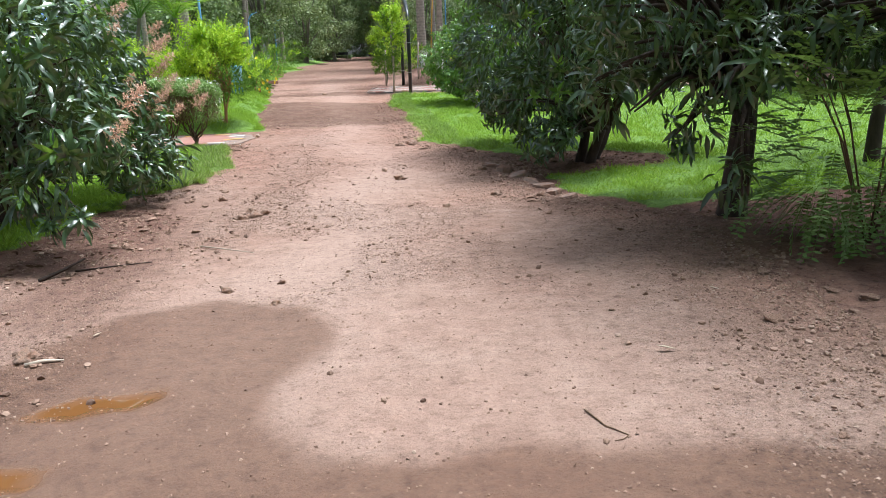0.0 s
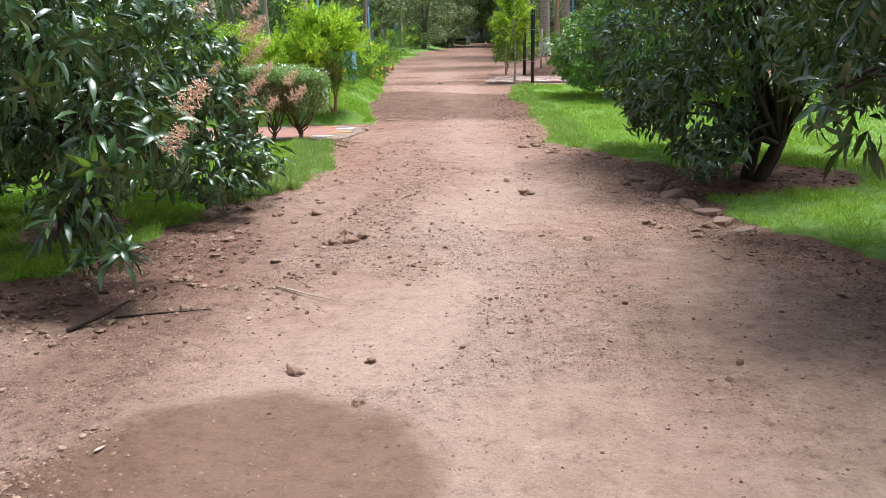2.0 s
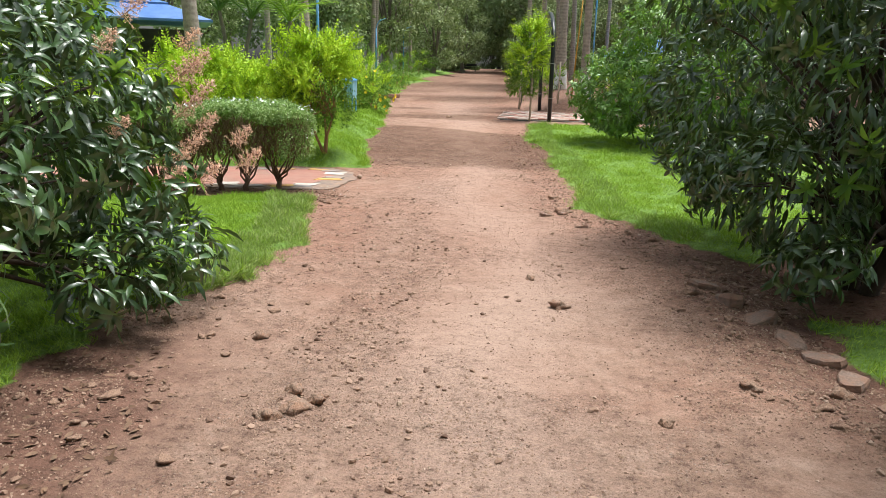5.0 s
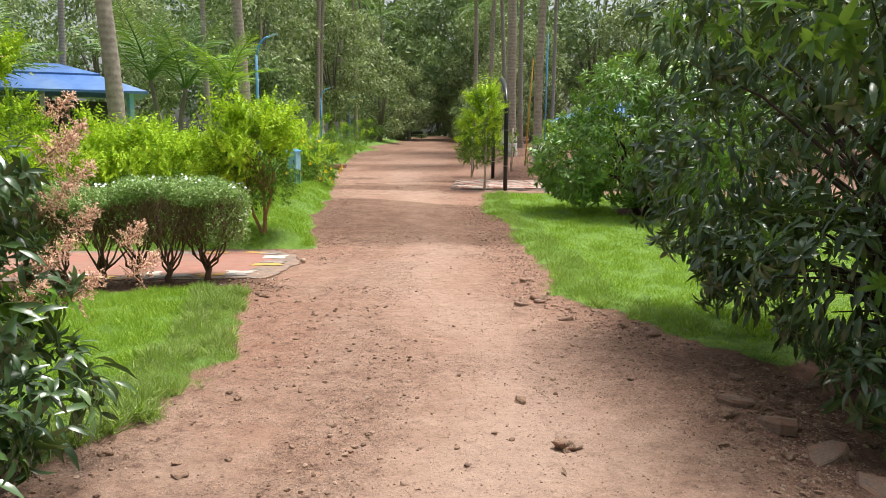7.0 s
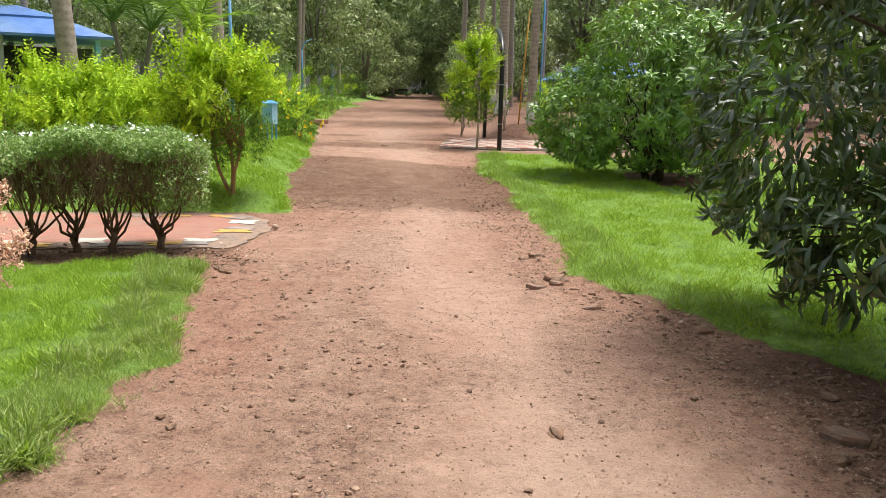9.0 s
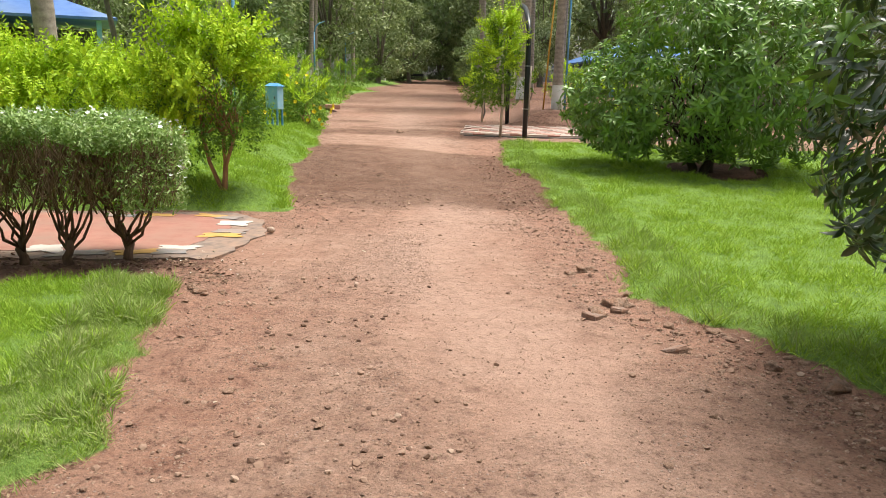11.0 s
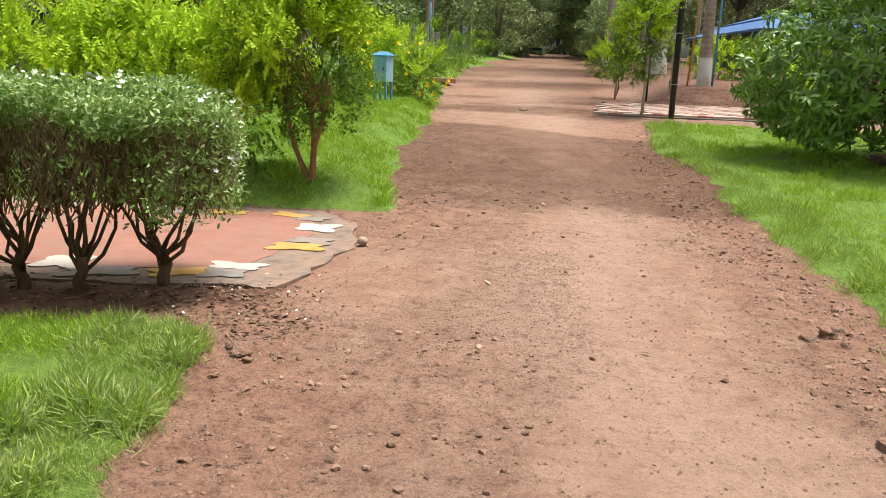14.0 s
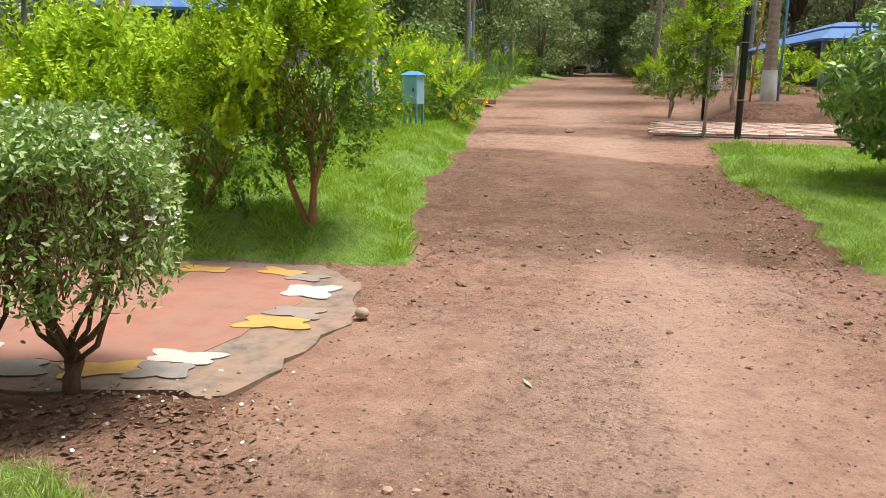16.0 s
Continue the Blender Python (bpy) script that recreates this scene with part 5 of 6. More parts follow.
lamp_post(-8.05, 27.5, 3.75, "bright blue lamp post with a curved arm", 20)
lamp_post(-12.2, 52.0, 3.3, "blue lamp post far along the verge", 20)
lamp_post(-13.4, 66.0, 3.3, "blue lamp post far along the verge", 20)
tagged(part("pipe", tubes_mesh("pipe", [([(0.26, 33.95, high(0.26, 33.95) - 0.02), (0.27, 33.95, 2.5), (0.30, 33.95, 5.5)], [0.03] * 3)], BLUE_PAINT, 8), None), "thin blue pipe standing against a palm trunk", "pipe")


# ---- arch over the side path ----
def garden_arch():
    ax, ay, bx, by = -1.07, 27.88, -1.52, 32.3
    z0 = min(high(ax, ay), high(bx, by)) - 0.05
    span = math.hypot(bx - ax, by - ay)
    thing = empty("garden_arch", pose(ax, ay, z0, 0, 0, math.degrees(math.atan2(by - ay, bx - ax))), "black painted steel hoop arch over the side path", "arch")
    for off in (0.0,):
        pts = [(0, off, -0.1), (0, off, 1.2), (0, off, 2.35)] + [(span / 2 - span / 2 * math.cos(a), off, 2.35 + 0.95 * math.sin(a)) for a in np.linspace(0.2, math.pi - 0.2, 13)] + [(span, off, 2.35), (span, off, 1.2), (span, off, -0.1)]
        part("hoop", tubes_mesh("hoop", [(pts, [0.062] * len(pts))], BLACK_PAINT, 10), None, thing)
    for z in (0.75, 1.75):
        for u in (0, span):
            bm = bmesh.new()
            box(bm, (0.15, 0.15, 0.018), (u, 0, z), 0.004)
            part("tie", bm, WIRE, thing, "thin pale tie wire")


garden_arch()


# ---- staked saplings ----
def sapling(x, y, h, seed, label):
    q = min(1.0, h / 2.4)
    thing = shrub(x, y, [((x - 0.2 * q, y, high(x, y) + h * 0.62), (0.34 * q, 0.34 * q, h * 0.22)), ((x - 0.02, y, high(x, y) + h * 0.85), (0.3 * q, 0.3 * q, h * 0.2)), ((x - 0.3 * q, y, high(x, y) + h * 0.45), (0.28 * q, 0.3 * q, h * 0.12))], int(60 * h * q ** 3), int(420 * h * q ** 2), seed, label, [(0.05, 0.05)], h * 0.42, GREY_BARK, 0.6, "staked saplings", "sapling")
    part("stake", tubes_mesh("stake", [([(0.0, -0.09, -0.1), (0.02, -0.09, 0.7), (0.03, -0.08, 1.45)], [0.035, 0.032, 0.03])], STAKE_WOOD, 8), None, thing, "pale wooden stake")


sapling(-1.66, 27.97, 2.5, 301, "slender leafy sapling tied to a pale stake")
sapling(-2.3, 33.5, 1.5, 302, "thin sapling in a soil ring by the track")
sapling(-0.9, 32.6, 1.2, 303, "low sapling beside the arch")


# ---- huts with blue roofs ----
def hut(x, y, turn, w, d, eave, ridge, label, drop=0.0):
    thing = empty("garden_hut", pose(x, y, high(x, y) - drop, 0, 0, turn), label, "hut", "blue-roofed huts")
    bm = bmesh.new()
    for tier, (ww, dd, z0, z1, inset) in enumerate([(w, d, eave, eave + (ridge - eave) * 0.55, 0.55), (w * 0.55, d * 0.55, eave + (ridge - eave) * 0.62, ridge, 0.25)]):
        a = [bm.verts.new((sx * ww / 2, sy * dd / 2, z0)) for sx, sy in ((-1, -1), (1, -1), (1, 1), (-1, 1))]
        b = [bm.verts.new((sx * ww / 2 * inset, sy * dd / 2 * inset, z1)) for sx, sy in ((-1, -1), (1, -1), (1, 1), (-1, 1))]
        c = [bm.verts.new((sx * ww / 2, sy * dd / 2, z0 - 0.10)) for sx, sy in ((-1, -1), (1, -1), (1, 1), (-1, 1))]
        for k in range(4):
            j = (k + 1) % 4
            bm.faces.new((a[k], a[j], b[j], b[k]))
            bm.faces.new((c[k], c[j], a[j], a[k]))
        bm.faces.new(b)
        bm.faces.new(c[::-1])
    part("roof", bm, ROOF_BLUE, thing, "two-tiered blue sheet roof")
    for sx in (-1, 0, 1):
        for sy in (-1, 1):
            bm = bmesh.new()
            box(bm, (0.18, 0.18, eave), (sx * w * 0.42, sy * d * 0.42, eave / 2 - 0.05), 0.01)
            part("post", bm, PALE_BLUE if sx else PLASTER, thing)
    bm = bmesh.new()
    box(bm, (w * 0.8, 0.14, eave * 0.9), (0, d * 0.3, eave * 0.45))
    part("back_wall", bm, DARK_WALL, thing)
    bm = bmesh.new()
    box(bm, (w * 0.8, 0.12, 0.8), (0, -d * 0.40, 0.4), 0.01)
    part("low_wall", bm, PLASTER, thing)
    bm = bmesh.new()
    box(bm, (w * 0.9, d * 0.9, 0.2), (0, 0, 0.05))
    part("plinth", bm, PLASTER, thing)


hut(-21.0, 38.5, 28, 8.0, 6.0, 2.75, 3.95, "open garden hut with a two-tiered blue sheet roof")
hut(5.4, 56.0, 95, 19.0, 6.4, 2.6, 3.7, "long open garden hut with a blue sheet roof behind palms", 0.95)
for (x, y, w) in [(-10.6, 44.0, 0.5)]:
    bm = bmesh.new()
    box(bm, (w, 0.04, 0.38), (0, 0, 0.9), 0.01)
    box(bm, (0.04, 0.04, 0.8), (-0.15, 0, 0.35))
    box(bm, (0.04, 0.04, 0.8), (0.15, 0, 0.35))
    sign = part("sign_board", bm, LIME_WASH)
    sign.matrix_basis = pose(x, y, high(x, y), 0, 0, 10)
    tagged(sign, "small white board on two legs by the verge", "sign")


# ---- flat stone at the lawn edge ----
bm = bmesh.new()
box(bm, (1.3, 1.0, 0.14), (0, 0, 0.05), 0.03)
for v in bm.verts:
    v.co += Vector(noise.noise_vector(v.co * 2.3)) * 0.07
verge_slab = part("stone_slab", bm, PAVER_RED)
verge_slab.matrix_basis = pose(-8.2, 36.6, high(-8.2, 36.6), 0, 0, 25)
tagged(verge_slab, "flat reddish stone slab at the edge of the lawn", "stone")


# ---- bench at the far end ----
def bench(x, y):
    thing = empty("bench", pose(x, y, high(x, y), 0, 0, 4), "dark bench at the far end of the track", "bench")
    bm = bmesh.new()
    box(bm, (1.8, 0.45, 0.07), (0, 0, 0.45), 0.01)
    part("seat", bm, DARK_METAL, thing)
    bm = bmesh.new()
    box(bm, (1.8, 0.06, 0.3), (0, 0.22, 0.75), 0.01)
    part("backrest", bm, DARK_METAL, thing)
    for sx in (-0.75, 0.75):
        bm = bmesh.new()
        box(bm, (0.08, 0.42, 0.5), (sx, 0, 0.2), 0.01)
        part("leg", bm, DARK_METAL, thing)


bench(-11.9, 96.0)


# ---- brick-paved side path ----
side_path = empty("side_path", pose(0, 0, 0), "side path paved in pale and red zigzag bricks", "path", kind="structure")
def paver(w, d):
    bm = bmesh.new()
    box(bm, (w, d, 0.05), (0, 0, 0), 0.006)
    me = bpy.data.meshes.new("paver")
    bm.to_mesh(me)
    bm.free()
    return me


P_RED, P_PALE = paver(0.30, 0.20), paver(0.30, 0.20)
P_RED.materials.append(PAVER_RED)
P_PALE.materials.append(PAVER_PALE)
for r_ in range(15):
    for c in range(18):
        x = -2.5 + 0.31 * c + (0.155 if r_ % 2 else 0) + 0.05 * math.sin(r_)
        y = 28.35 + 0.21 * r_ + 0.02 * c
        ob = new("paver", P_PALE if (c + (r_ + 1) // 2) % 3 != 1 else P_RED)
        ob.parent = side_path
        ob.matrix_basis = pose(x, y, high(x, y) + 0.02 + rng.uniform(-0.004, 0.004), rng.uniform(-1, 1), rng.uniform(-1, 1), rng.uniform(-2, 2))
bm = bmesh.new()
box(bm, (5.6, 0.12, 0.12), (0.25, 28.18, 0.37), 0.015, pose(0, 0, 0, 0, 0, 4))
part("edging", bm, DARK_WALL, side_path, "dark kerb edging")


# ---- yellow pipe leaning on the palm ----
pipe = tubes_mesh("pole", [([(-0.42, 33.6, high(-0.42, 33.6) - 0.02), (-0.33, 33.6, 2.6), (-0.2, 33.65, 4.6)], [0.026, 0.026, 0.026])], YELLOW_PAINT, 8)
tagged(part("pole", pipe, None), "orange-yellow painted pole standing against a palm", "pole")


# ---- stones, clods, litter ----
def stone_mesh(name, seed, flat, material_, rough=0.35):
    bm = bmesh.new()
    bmesh.ops.create_icosphere(bm, subdivisions=3, radius=1.0)
    for v in bm.verts:
        n = noise.noise(v.co * 1.1 + Vector((seed * 7.3, seed * 1.7, 0))) + 0.5 * noise.noise(v.co * 2.7 + Vector((0, seed * 3.1, 4)))
        v.co *= 1 + rough * n + 0.5 * rough * noise.noise(v.co * 5 + Vector((seed, 2, 5)))
        v.co.z *= flat
        v.co.x *= 1.15
    me = bpy.data.meshes.new(name)
    bm.to_mesh(me)
    bm.free()
    me.materials.append(material_)
    me.polygons.foreach_set("use_smooth", np.full(len(me.polygons), True))
    return me


ROCKS = [stone_mesh("stone", s, 0.68, STONE, 0.75) for s in range(5)]
CLODS = [stone_mesh("clod", 10 + s, 0.62, CLOD_MAT, 0.75) for s in range(4)]


def slab_mesh(seed):
    """A broken flat stone: uneven many-sided outline, chipped upper edge."""
    r = random.Random(seed)
    bm = bmesh.new()
    rim = [(math.cos(a) * r.uniform(0.7, 1.2), math.sin(a) * r.uniform(0.6, 1.05)) for a in (k * 0.785 + r.uniform(-0.25, 0.25) for k in range(8))]
    top = [bm.verts.new((x * 0.93, y * 0.93, 0.30 + 0.10 * x + r.uniform(-0.05, 0.05))) for x, y in rim]
    mid = [bm.verts.new((x * 1.02, y * 1.02, 0.16 + r.uniform(-0.07, 0.07))) for x, y in rim]
    low = [bm.verts.new((x * 0.95, y * 0.95, -0.35)) for x, y in rim]
    hub = bm.verts.new((r.uniform(-0.2, 0.2), r.uniform(-0.2, 0.2), 0.36))
    for k in range(8):
        j = (k + 1) % 8
        bm.faces.new((top[k], top[j], hub))
        bm.faces.new((mid[k], mid[j], top[j], top[k]))
        bm.faces.new((low[k], low[j], mid[j], mid[k]))
    bm.faces.new(low[::-1])
    me = bpy.data.meshes.new("broken_slab")
    bm.to_mesh(me)
    bm.free()
    me.materials.append(SLAB_STONE)
    return me


SLABS = [slab_mesh(20 + s) for s in range(3)]


def lay(name, me, x, y, size, label, category, group, sink=0.25, stretch=(1, 1)):
    ob = new(name, me)
    ob.matrix_basis = pose(x, y, high(x, y) + size * (0.45 - sink) * 0.7, rng.uniform(-14, 14), rng.uniform(-14, 14), rng.uniform(0, 360)) @ Matrix.Diagonal((size * stretch[0], size * stretch[1], size, 1))
    return tagged(ob, label, category, group)


for k, (x, y, s) in enumerate([(1.22, 9.62, 0.12), (1.13, 10.0, 0.12), (1.0, 10.4, 0.13), (0.84, 10.85, 0.14), (0.72, 11.25, 0.12), (1.3, 9.25, 0.12), (1.42, 8.85, 0.10), (-0.56, 14.6, 0.085), (-0.78, 14.4, 0.10), (-0.35, 13.7, 0.075)]):
    lay("broken_slab", SLABS[k % 3], x, y, s * 1.05, "broken grey stone slab along the eroded track edge", "stone", "broken slabs along the edge", 0.42, (1.25, 0.9))
for k, (x, y, s) in enumerate([(-2.0, 8.04, 0.065), (-2.06, 8.25, 0.05), (-2.61, 9.11, 0.05), (-0.58, 10.3, 0.06), (0.02, 8.28, 0.04), (-0.56, 14.75, 0.085), (-0.45, 15.0, 0.06), (-0.76, 14.45, 0.07), (-0.74, 15.81, 0.05), (-0.66, 15.9, 0.045), (-0.85, 15.75, 0.04), (-3.83, 14.56, 0.04),
                               (-3.9, 14.62, 0.035), (-3.75, 14.5, 0.03), (-3.65, 14.6, 0.03), (-0.19, 15.12, 0.05), (-1.9, 8.15, 0.05), (-2.1, 7.9, 0.05), (-1.2, 5.5, 0.03), (-1.15, 5.0, 0.03), (-0.85, 11.1, 0.04), (-1.55, 5.3, 0.04), (1.15, 9.0, 0.06), (0.6, 8.9, 0.05), (0.55, 11.0, 0.06), (0.45, 13.2, 0.06), (0.2, 13.5, 0.05), (-4.17, 28.3, 0.08), (-2.34, 4.08, 0.055)]):
    lay("stone", ROCKS[k % 5], x, y, s, "rough brown stone lying on the earth track", "stone", "loose stones on the track")
for k in range(260):
    y = rng.uniform(2.2, 25)
    le, re = (float(q[0]) for q in edges(np.array([y])))
    u = rng.random()
    x = (le + 0.9 * abs(rng.normal()) * 0.6 + 0.15) if u < 0.4 else (re - 0.6 * abs(rng.normal()) - 0.05 if u < 0.85 else rng.uniform(le, re))
    if rng.random() > 0.15 + rough_ground(np.array([x]), np.array([y]))[0] or turf_at(np.array([x]), np.array([y]))[0] > 0.3 or inside(np.array([x]), np.array([y]), PATH_POLY)[0]:
        continue
    lay("clod", CLODS[k % 4], x, y, 0.009 + 0.016 * rng.random() ** 1.5, "small crumbling clod of reddish earth", "clod", "earth clods")

for k in range(150):
    if k < 110:
        y = rng.uniform(3.4, 14.5)
        x = float(edges(np.array([y]))[1][0]) - 0.15 + rng.normal() * 0.28
    else:
        y = rng.uniform(5.6, 10.2)
        x = -2.75 - 0.12 * (y - 6) + rng.normal() * 0.28
    lay("clod", CLODS[k % 4], x, y, 0.012 + 0.03 * rng.random() ** 1.8, "dark crumbling clod along the broken track edge", "clod", "earth clods", 0.3)
gx = rng.uniform(-5.0, 2.4, 420000)
gy = 2.0 + 22 * rng.random(420000) ** 1.15
gle, gre = edges(gy)
edge_near = np.minimum(np.abs(gx - gle), np.abs(gx - gre))
keep = (gx > gle - 0.1) & (gx < gre + 0.5) & (rng.random(len(gx)) < 0.09 + 0.12 * smooth01(7, 9, gy) + (0.8 - 0.5 * smooth01(8, 13, gy)) * rough_ground(gx, gy) ** 2.2 * smooth01(0.28, 0.68, fractal(gx * 2.2, gy * 2.2, 95)) + 0.8 * smooth01(1.2, 0.1, np.abs(gx - gre + 0.2)) * smooth01(2.5, 4, gy) * (1 - smooth01(11, 15, gy))) & (turf_at(gx, gy) < 0.3) & ~inside(gx, gy, PATH_POLY)
gx, gy = gx[keep], gy[keep]
pebble = (np.array([(1, 0, -0.15), (-0.2, 0.9, -0.2), (-0.9, -0.3, -0.15), (0.2, -0.8, -0.2), (0.1, 0.1, 0.5)]), np.array([(0, 1, 4), (1, 2, 4), (2, 3, 4), (3, 0, 4)]))
gv, gf = strewn(pebble, np.stack((gx, gy, height(gx, gy) + 0.002), 1), np.stack((rng.normal(size=len(gx)), rng.normal(size=len(gx)), 0.2 * rng.normal(size=len(gx))), 1), rng.normal(size=len(gx)) * 0.4, (0.003 + 0.011 * rng.random(len(gx)) ** 3.5) * (1 + 0.3 * smooth01(1.2, 0.2, np.abs(gx - edges(gy)[1] + 0.2))))
PEBBLE, pn, pl, pb = material("pebble")
pgeo = pn.new("ShaderNodeNewGeometry")
pl.new(ramp(pn, pl, pgeo.outputs["Random Per Island"], [(0.0, (0.13, 0.075, 0.052)), (0.4, (0.27, 0.17, 0.12)), (0.88, (0.33, 0.22, 0.16)), (1.0, (0.40, 0.29, 0.22))]), pb.inputs["Base Color"])
pb.inputs["Roughness"].default_value = 0.92
tagged(new("gravel", mesh_from("gravel", gv, [gf], PEBBLE)), "scattered reddish brown gravel and grit on the track", "gravel", kind="stuff")

# crumbs of broken earth, thick along the rough strips
lump_shapes = []
for k in range(4):
    lb = bmesh.new()
    bmesh.ops.create_icosphere(lb, subdivisions=1, radius=1.0)
    for v in lb.verts:
        v.co *= 1 + 0.55 * noise.noise(v.co * 1.7 + Vector((k * 5.1, 2, 0)))
        v.co.z *= 0.7
    lump_shapes.append((np.array([tuple(v.co) for v in lb.verts]), np.array([[v.index for v in f.verts] for f in lb.faces])))
    lb.free()
lx = rng.uniform(-4.8, 2.6, 60000)
ly = 2.2 + 18 * rng.random(60000) ** 1.2
lle, lre = edges(ly)
strip = 0.012 + rough_ground(lx, ly) ** 3 * smooth01(0.40, 0.70, fractal(lx * 1.8, ly * 1.8, 97)) + 0.5 * smooth01(0.7, 0.1, np.abs(lx - lre + 0.15)) + 0.7 * smooth01(0.5, 0.1, np.abs(lx + 2.0 - 0.03 * (ly - 8)) + 0.5 * fractal(lx * 2, ly * 2, 99) - 0.2) * smooth01(5.5, 7, ly) * (1 - smooth01(10.5, 13, ly))
ok = (lx > lle - 0.1) & (lx < lre + 0.35) & (rng.random(len(lx)) < 0.45 * strip) & (turf_at(lx, ly) < 0.3) & ~inside(lx, ly, PATH_POLY)
lx, ly = lx[ok], ly[ok]
pieces = []
for k in range(4):
    qx, qy = lx[k::4], ly[k::4]
    size = 0.005 + 0.019 * rng.random(len(qx)) ** 3
    pieces.append(strewn(lump_shapes[k], np.stack((qx, qy, height(qx, qy) + size * 0.25), 1), unit(len(qx)) * (1, 1, 0.3), rng.normal(size=len(qx)) * 0.3, size))
lv, lf = joined(pieces)
tagged(new("earth_crumbs", mesh_from("earth_crumbs", lv, [lf], PEBBLE)), "crumbs of broken reddish earth along the rough track edges", "gravel", kind="stuff")

coco = new("coconut", stone_mesh("coconut", 40, 0.92, HUSK, 0.10))
coco.data.polygons.foreach_set("use_smooth", np.full(len(coco.data.polygons), True))
coco.matrix_basis = pose(-3.985, 16.97, high(-3.985, 16.97) + 0.042, 10, 15, 30) @ Matrix.Diagonal((0.039, 0.042, 0.039, 1))
tagged(coco, "small brown coconut husk with pale scars lying on earth", "coconut")


def stick(pts, r0, label, mat=None):
    p = [(x, y, high(x, y) + z) for x, y, z in pts]
    me = tubes_mesh("stick", [(p, list(np.linspace(r0, r0 * 0.4, len(p))))], mat or TWIG_BARK, 6)
    tagged(part("stick", me, None), label, "stick", "fallen sticks")


stick([(-2.15, 6.7, 0.015), (-1.9, 6.55, 0.02), (-1.62, 6.42, 0.015)], 0.008, "thin dry stick lying on the track edge", STAKE_WOOD)
stick([(-3.1, 5.75, 0.01), (-3.0, 5.95, 0.04), (-2.92, 6.15, 0.07)], 0.017, "dark bent branch lying under the mango tree", MANGO_BARK)
stick([(-2.95, 6.02, 0.008), (-2.7, 6.12, 0.008), (-2.4, 6.2, 0.008)], 0.009, "dark fallen twig on reddish soil", MANGO_BARK)
stick([(0.60, 3.22, 0.004), (0.64, 3.13, 0.007), (0.66, 3.07, 0.005), (0.70, 3.03, 0.006), (0.74, 2.985, 0.005), (0.71, 2.95, 0.005), (0.67, 2.93, 0.004)], 0.005, "thin curved twig on the track", BRUSHWOOD)
stick([(-2.28, 3.96, 0.008), (-2.2, 4.0, 0.012), (-2.1, 4.03, 0.008)], 0.016, "short pale split stick on damp earth", STAKE_WOOD)

leaf_a = leaf_shape(0.17, 0.045, 4, 0.5, -0.15)
LEAF_BROWN = mesh_from("fallen_leaf", leaf_a[0], [leaf_a[1]], DEAD_LEAF, True)
LEAF_PALE = mesh_from("fallen_leaf", leaf_a[0], [leaf_a[1]], PALE_LEAF, True)
for k, (x, y) in enumerate([(1.2, 3.9), (1.75, 5.0), (-2.1, 4.4), (-2.9, 12.5), (-2.8, 16.2), (-3.6, 16.65), (0.9, 6.2), (1.5, 7.2), (1.8, 6.4), (2.1, 6.9), (-3.3, 6.6), (-3.0, 6.9), (-2.7, 7.1), (1.6, 10.6), (1.9, 11.0), (2.3, 11.2), (1.5, 11.6), (-5.0, 15.1), (-5.4, 15.0), (-4.7, 15.2), (-5.7, 14.9), (-1.75, 15.2), (-3.6, 17.9), (-0.6, 9.9)]):
    ob = new("fallen_leaf", LEAF_PALE if k < 6 else LEAF_BROWN)
    ob.matrix_basis = pose(x, y, high(x, y) + 0.012, rng.uniform(-8, 8), rng.uniform(-8, 8), rng.uniform(0, 360)) @ Matrix.Scale(rng.uniform(0.35, 0.65), 4)
    tagged(ob, "dry curled fallen leaf on the ground" if k > 7 else "long fallen leaf lying on the track", "leaf", "fallen leaves")
ob = new("fallen_leaf", LEAF_BROWN)
ob.matrix_basis = pose(-4.02, 18.3, high(-4.02, 18.3) + 0.06, 0, -20, 40) @ Matrix.Scale(0.9, 4)
tagged(ob, "dark curled dead leaf at the lawn edge", "leaf", "fallen leaves")


# ---- leaf litter and fallen petals ----
def litter(name, n, centre, radii, shape, material_, label, smin=0.5, smax=1.2):
    a = rng.uniform(0, 6.28, n)
    q = np.sqrt(rng.random(n))
    x, y = centre[0] + radii[0] * q * np.cos(a), centre[1] + radii[1] * q * np.sin(a)
    ok = (turf_at(x, y) < 0.4)
    x, y = x[ok], y[ok]
    d = np.stack((rng.normal(size=len(x)), rng.normal(size=len(x)), rng.normal(size=len(x)) * 0.18), 1)
    v, f = strewn(shape, np.stack((x, y, height(x, y) + 0.012), 1), d, rng.normal(size=len(x)) * 0.5, rng.uniform(smin, smax, len(x)))
    tagged(new(name, mesh_from(name, v, [f], material_)), label, "litter", kind="stuff")


litter("leaf_litter", 900, (-5.2, 15.1), (1.6, 0.55), flat_leaf(0.05, 0.022, 0.1), DEAD_LEAF, "dry brown leaf litter under the hedge")
litter("leaf_litter", 500, (-4.2, 15.2), (0.7, 0.6), flat_leaf(0.03, 0.014, 0.1), DEAD_LEAF, "dry brown leaf crumbs beside the path")
litter("leaf_litter", 900, (2.0, 11.3), (1.5, 1.3), flat_leaf(0.08, 0.026, 0.1), DEAD_LEAF, "dry fallen mango leaves on the soil bed")
litter("leaf_litter", 900, (2.9, 7.3), (1.5, 1.6), flat_leaf(0.055, 0.018, 0.1), DEAD_LEAF, "dry fallen mango leaves on dark soil")
litter("leaf_litter", 600, (-3.6, 7.3), (1.0, 1.6), flat_leaf(0.07, 0.024, 0.1), DEAD_LEAF, "dry fallen leaves under the mango tree")
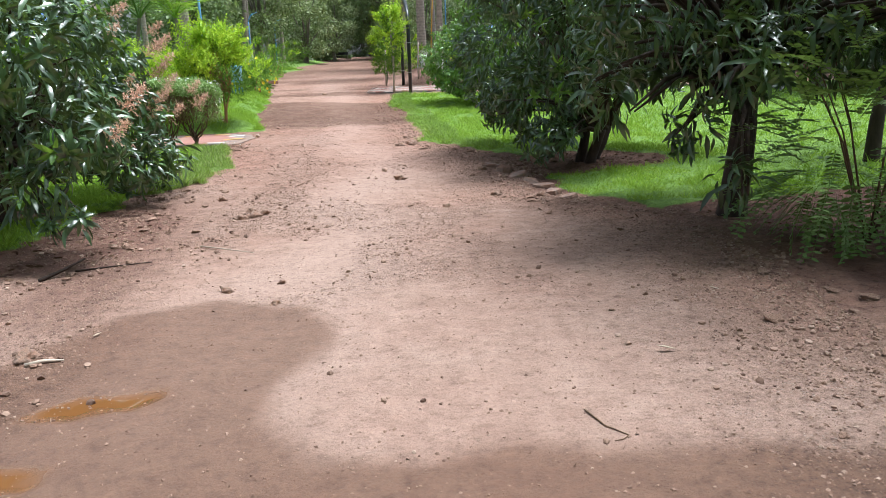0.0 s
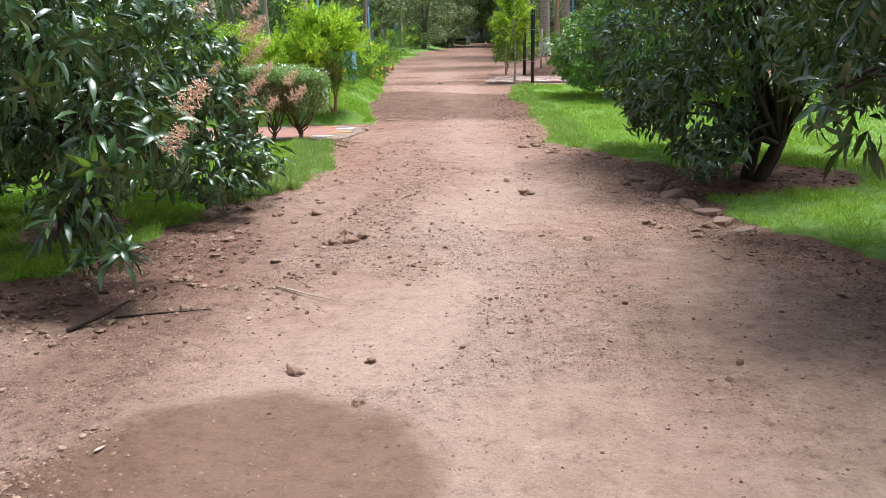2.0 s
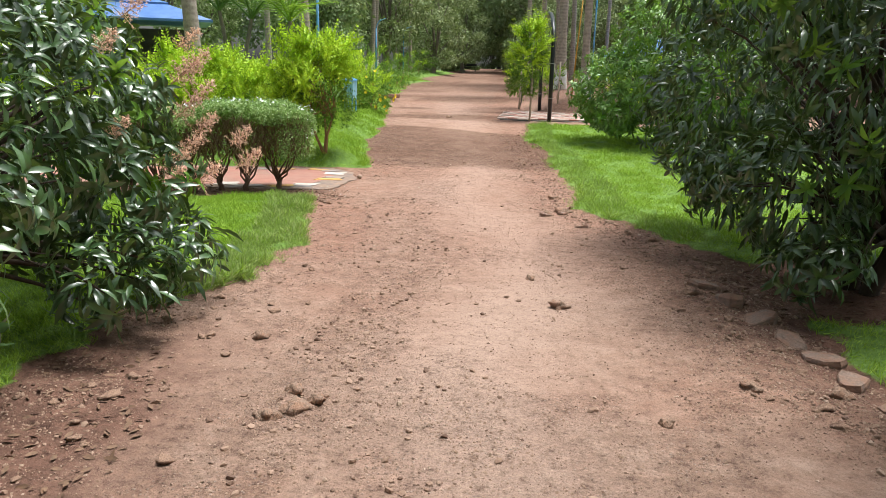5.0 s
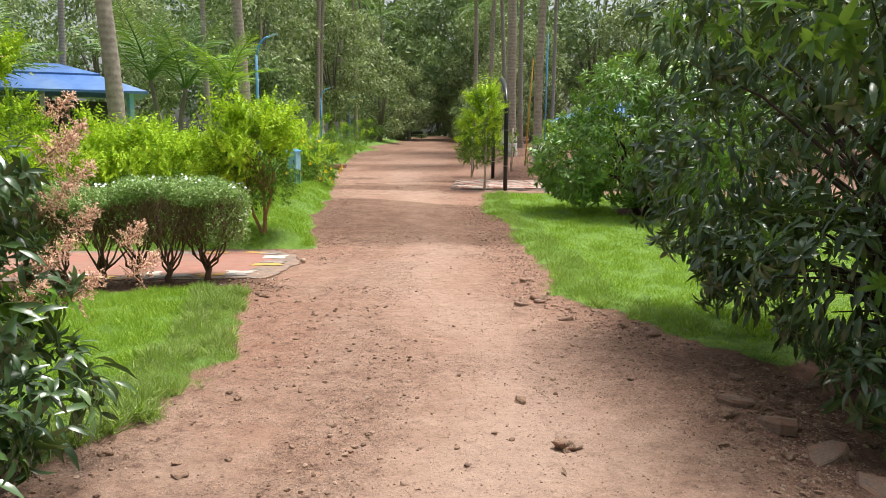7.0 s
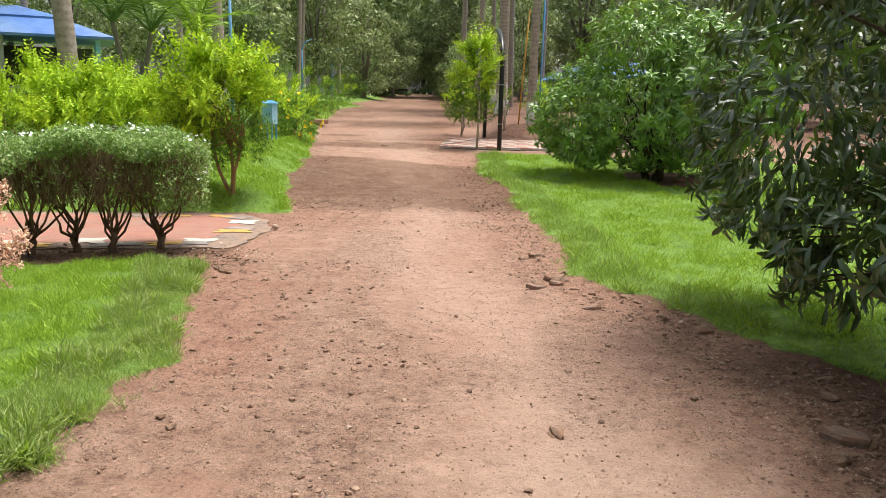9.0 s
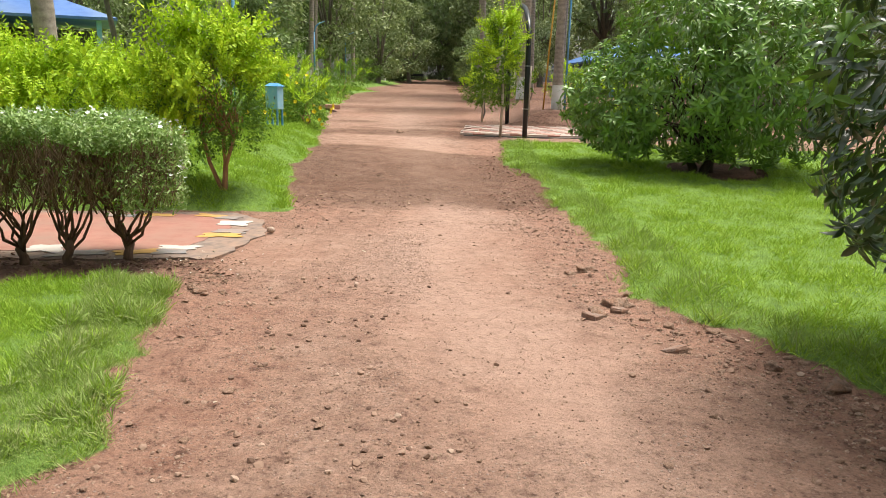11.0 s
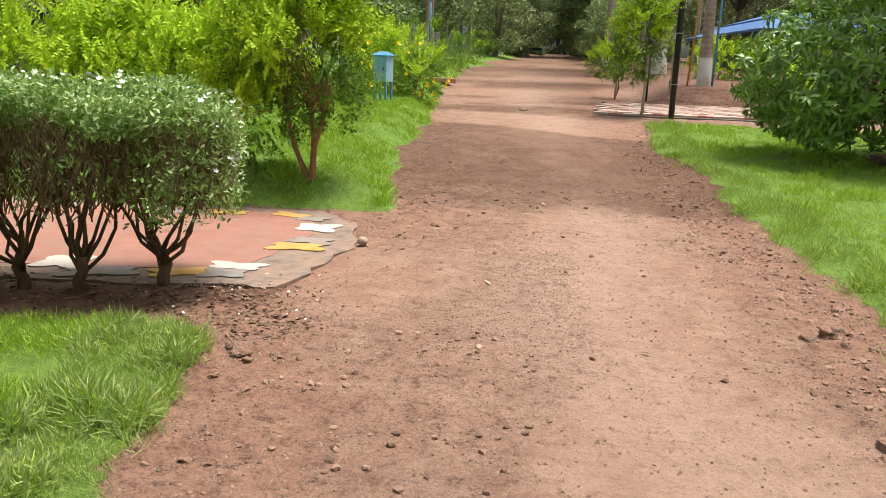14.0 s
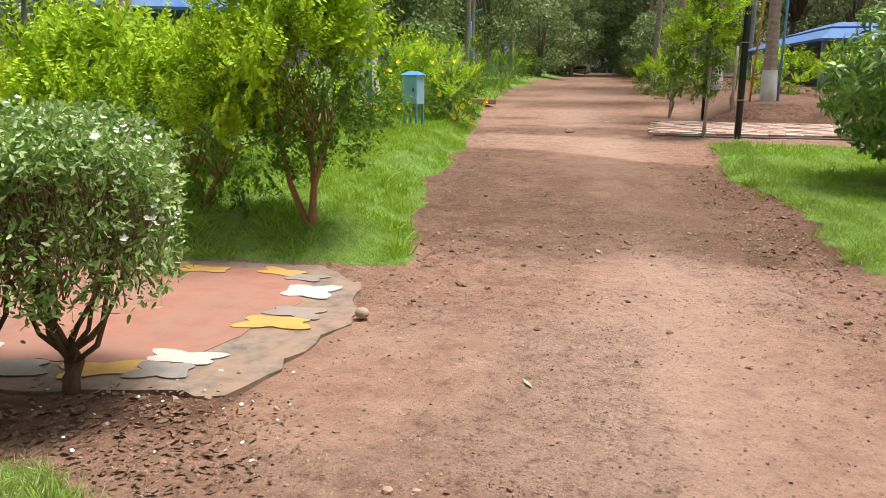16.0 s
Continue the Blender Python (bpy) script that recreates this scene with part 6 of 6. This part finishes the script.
litter("leaf_litter", 900, (-1.3, 22.8), (0.5, 4.2), flat_leaf(0.05, 0.02, 0.1), DEAD_LEAF, "dark leaf litter along the lawn edge")
litter("fallen_petals", 46, (-4.25, 15.55), (0.75, 0.65), flat_leaf(0.022, 0.017, 0.1), WHITE_PETAL, "white petals fallen beside the path")


# ---- grass ----
def grass(name, n, xr, yr, blade, label, material_, thin=None, floor=0.35):
    x = rng.uniform(*xr, n)
    y = rng.uniform(*yr, n)
    t = turf_at(x, y)
    keep = (t > floor) & (rng.random(n) < t)
    if thin is not None:
        keep &= thin(x, y, t)
    x, y = x[keep], y[keep]
    tuft = fractal(x * 3.5, y * 3.5, 61)
    size = (0.25 + 2.6 * tuft ** 2) * rng.uniform(0.6, 1.25, len(x))
    ways = np.stack((rng.normal(size=len(x)) * 0.8 + 0.4 * (fractal(x * 1.5, y * 1.5, 71) - 0.5), rng.normal(size=len(x)) * 0.8 - 0.15, np.full(len(x), 1.0)), 1)
    sh = (np.array([(0, -blade[1] / 2, 0), (0, blade[1] / 2, 0), (blade[0] * 0.6, blade[1] * 0.4, -0.06 * blade[0]), (blade[0] * 0.6, -blade[1] * 0.4, -0.06 * blade[0]), (blade[0], 0, -0.3 * blade[0])]), None)
    r = frames_for(ways, rng.uniform(0, 6.28, len(x)))
    v = np.einsum("nij,kj->nki", r, sh[0]) * size[:, None, None] + np.stack((x, y, height(x, y) + 0.01 + t[keep] * 0.05 * fractal(x * 3.2, y * 3.2, 63)), 1)[:, None, :]
    base = (np.arange(len(x)) * 5)[:, None]
    me = mesh_from(name, v.reshape(-1, 3), [np.array([[0, 1, 2, 3]]) + base, np.array([[3, 2, 4]]) + base], material_)
    tagged(new(name, me), label, "grass", kind="stuff")


grass("lawn_grass", 235000, (-8.6, -3.1), (6.6, 15.3), (0.075, 0.0042), "soft bright green lawn grass beside the track", GRASS)
grass("lawn_grass", 190000, (-1.8, 4.0), (8.0, 26.6), (0.07, 0.006), "bright green lawn grass under the mango trees", GRASS)
grass("lawn_grass", 120000, (-8.0, -4.0), (17.6, 30.0), (0.075, 0.006), "green lawn grass on the verge", GRASS)
grass("lawn_grass", 40000, (4.0, 11.0), (7.5, 26.0), (0.09, 0.010), "green lawn grass behind the mango trees", GRASS)
grass("lawn_grass", 40000, (-12.0, -5.5), (30.0, 60.0), (0.12, 0.016), "green verge grass along the far track", GRASS)
grass("pale_grass", 80000, (-4.6, -3.0), (9.5, 15.2), (0.085, 0.005), "pale dry grass fringing the lawn edge", DRY_GRASS, lambda x, y, t: (edges(y)[0] - x < 0.55), 0.03)
grass("pale_grass", 70000, (-1.8, 1.6), (13.0, 26.4), (0.10, 0.005), "pale seeding grass along the lawn edge", DRY_GRASS, lambda x, y, t: (x - edges(y)[1] < 0.65), 0.03)
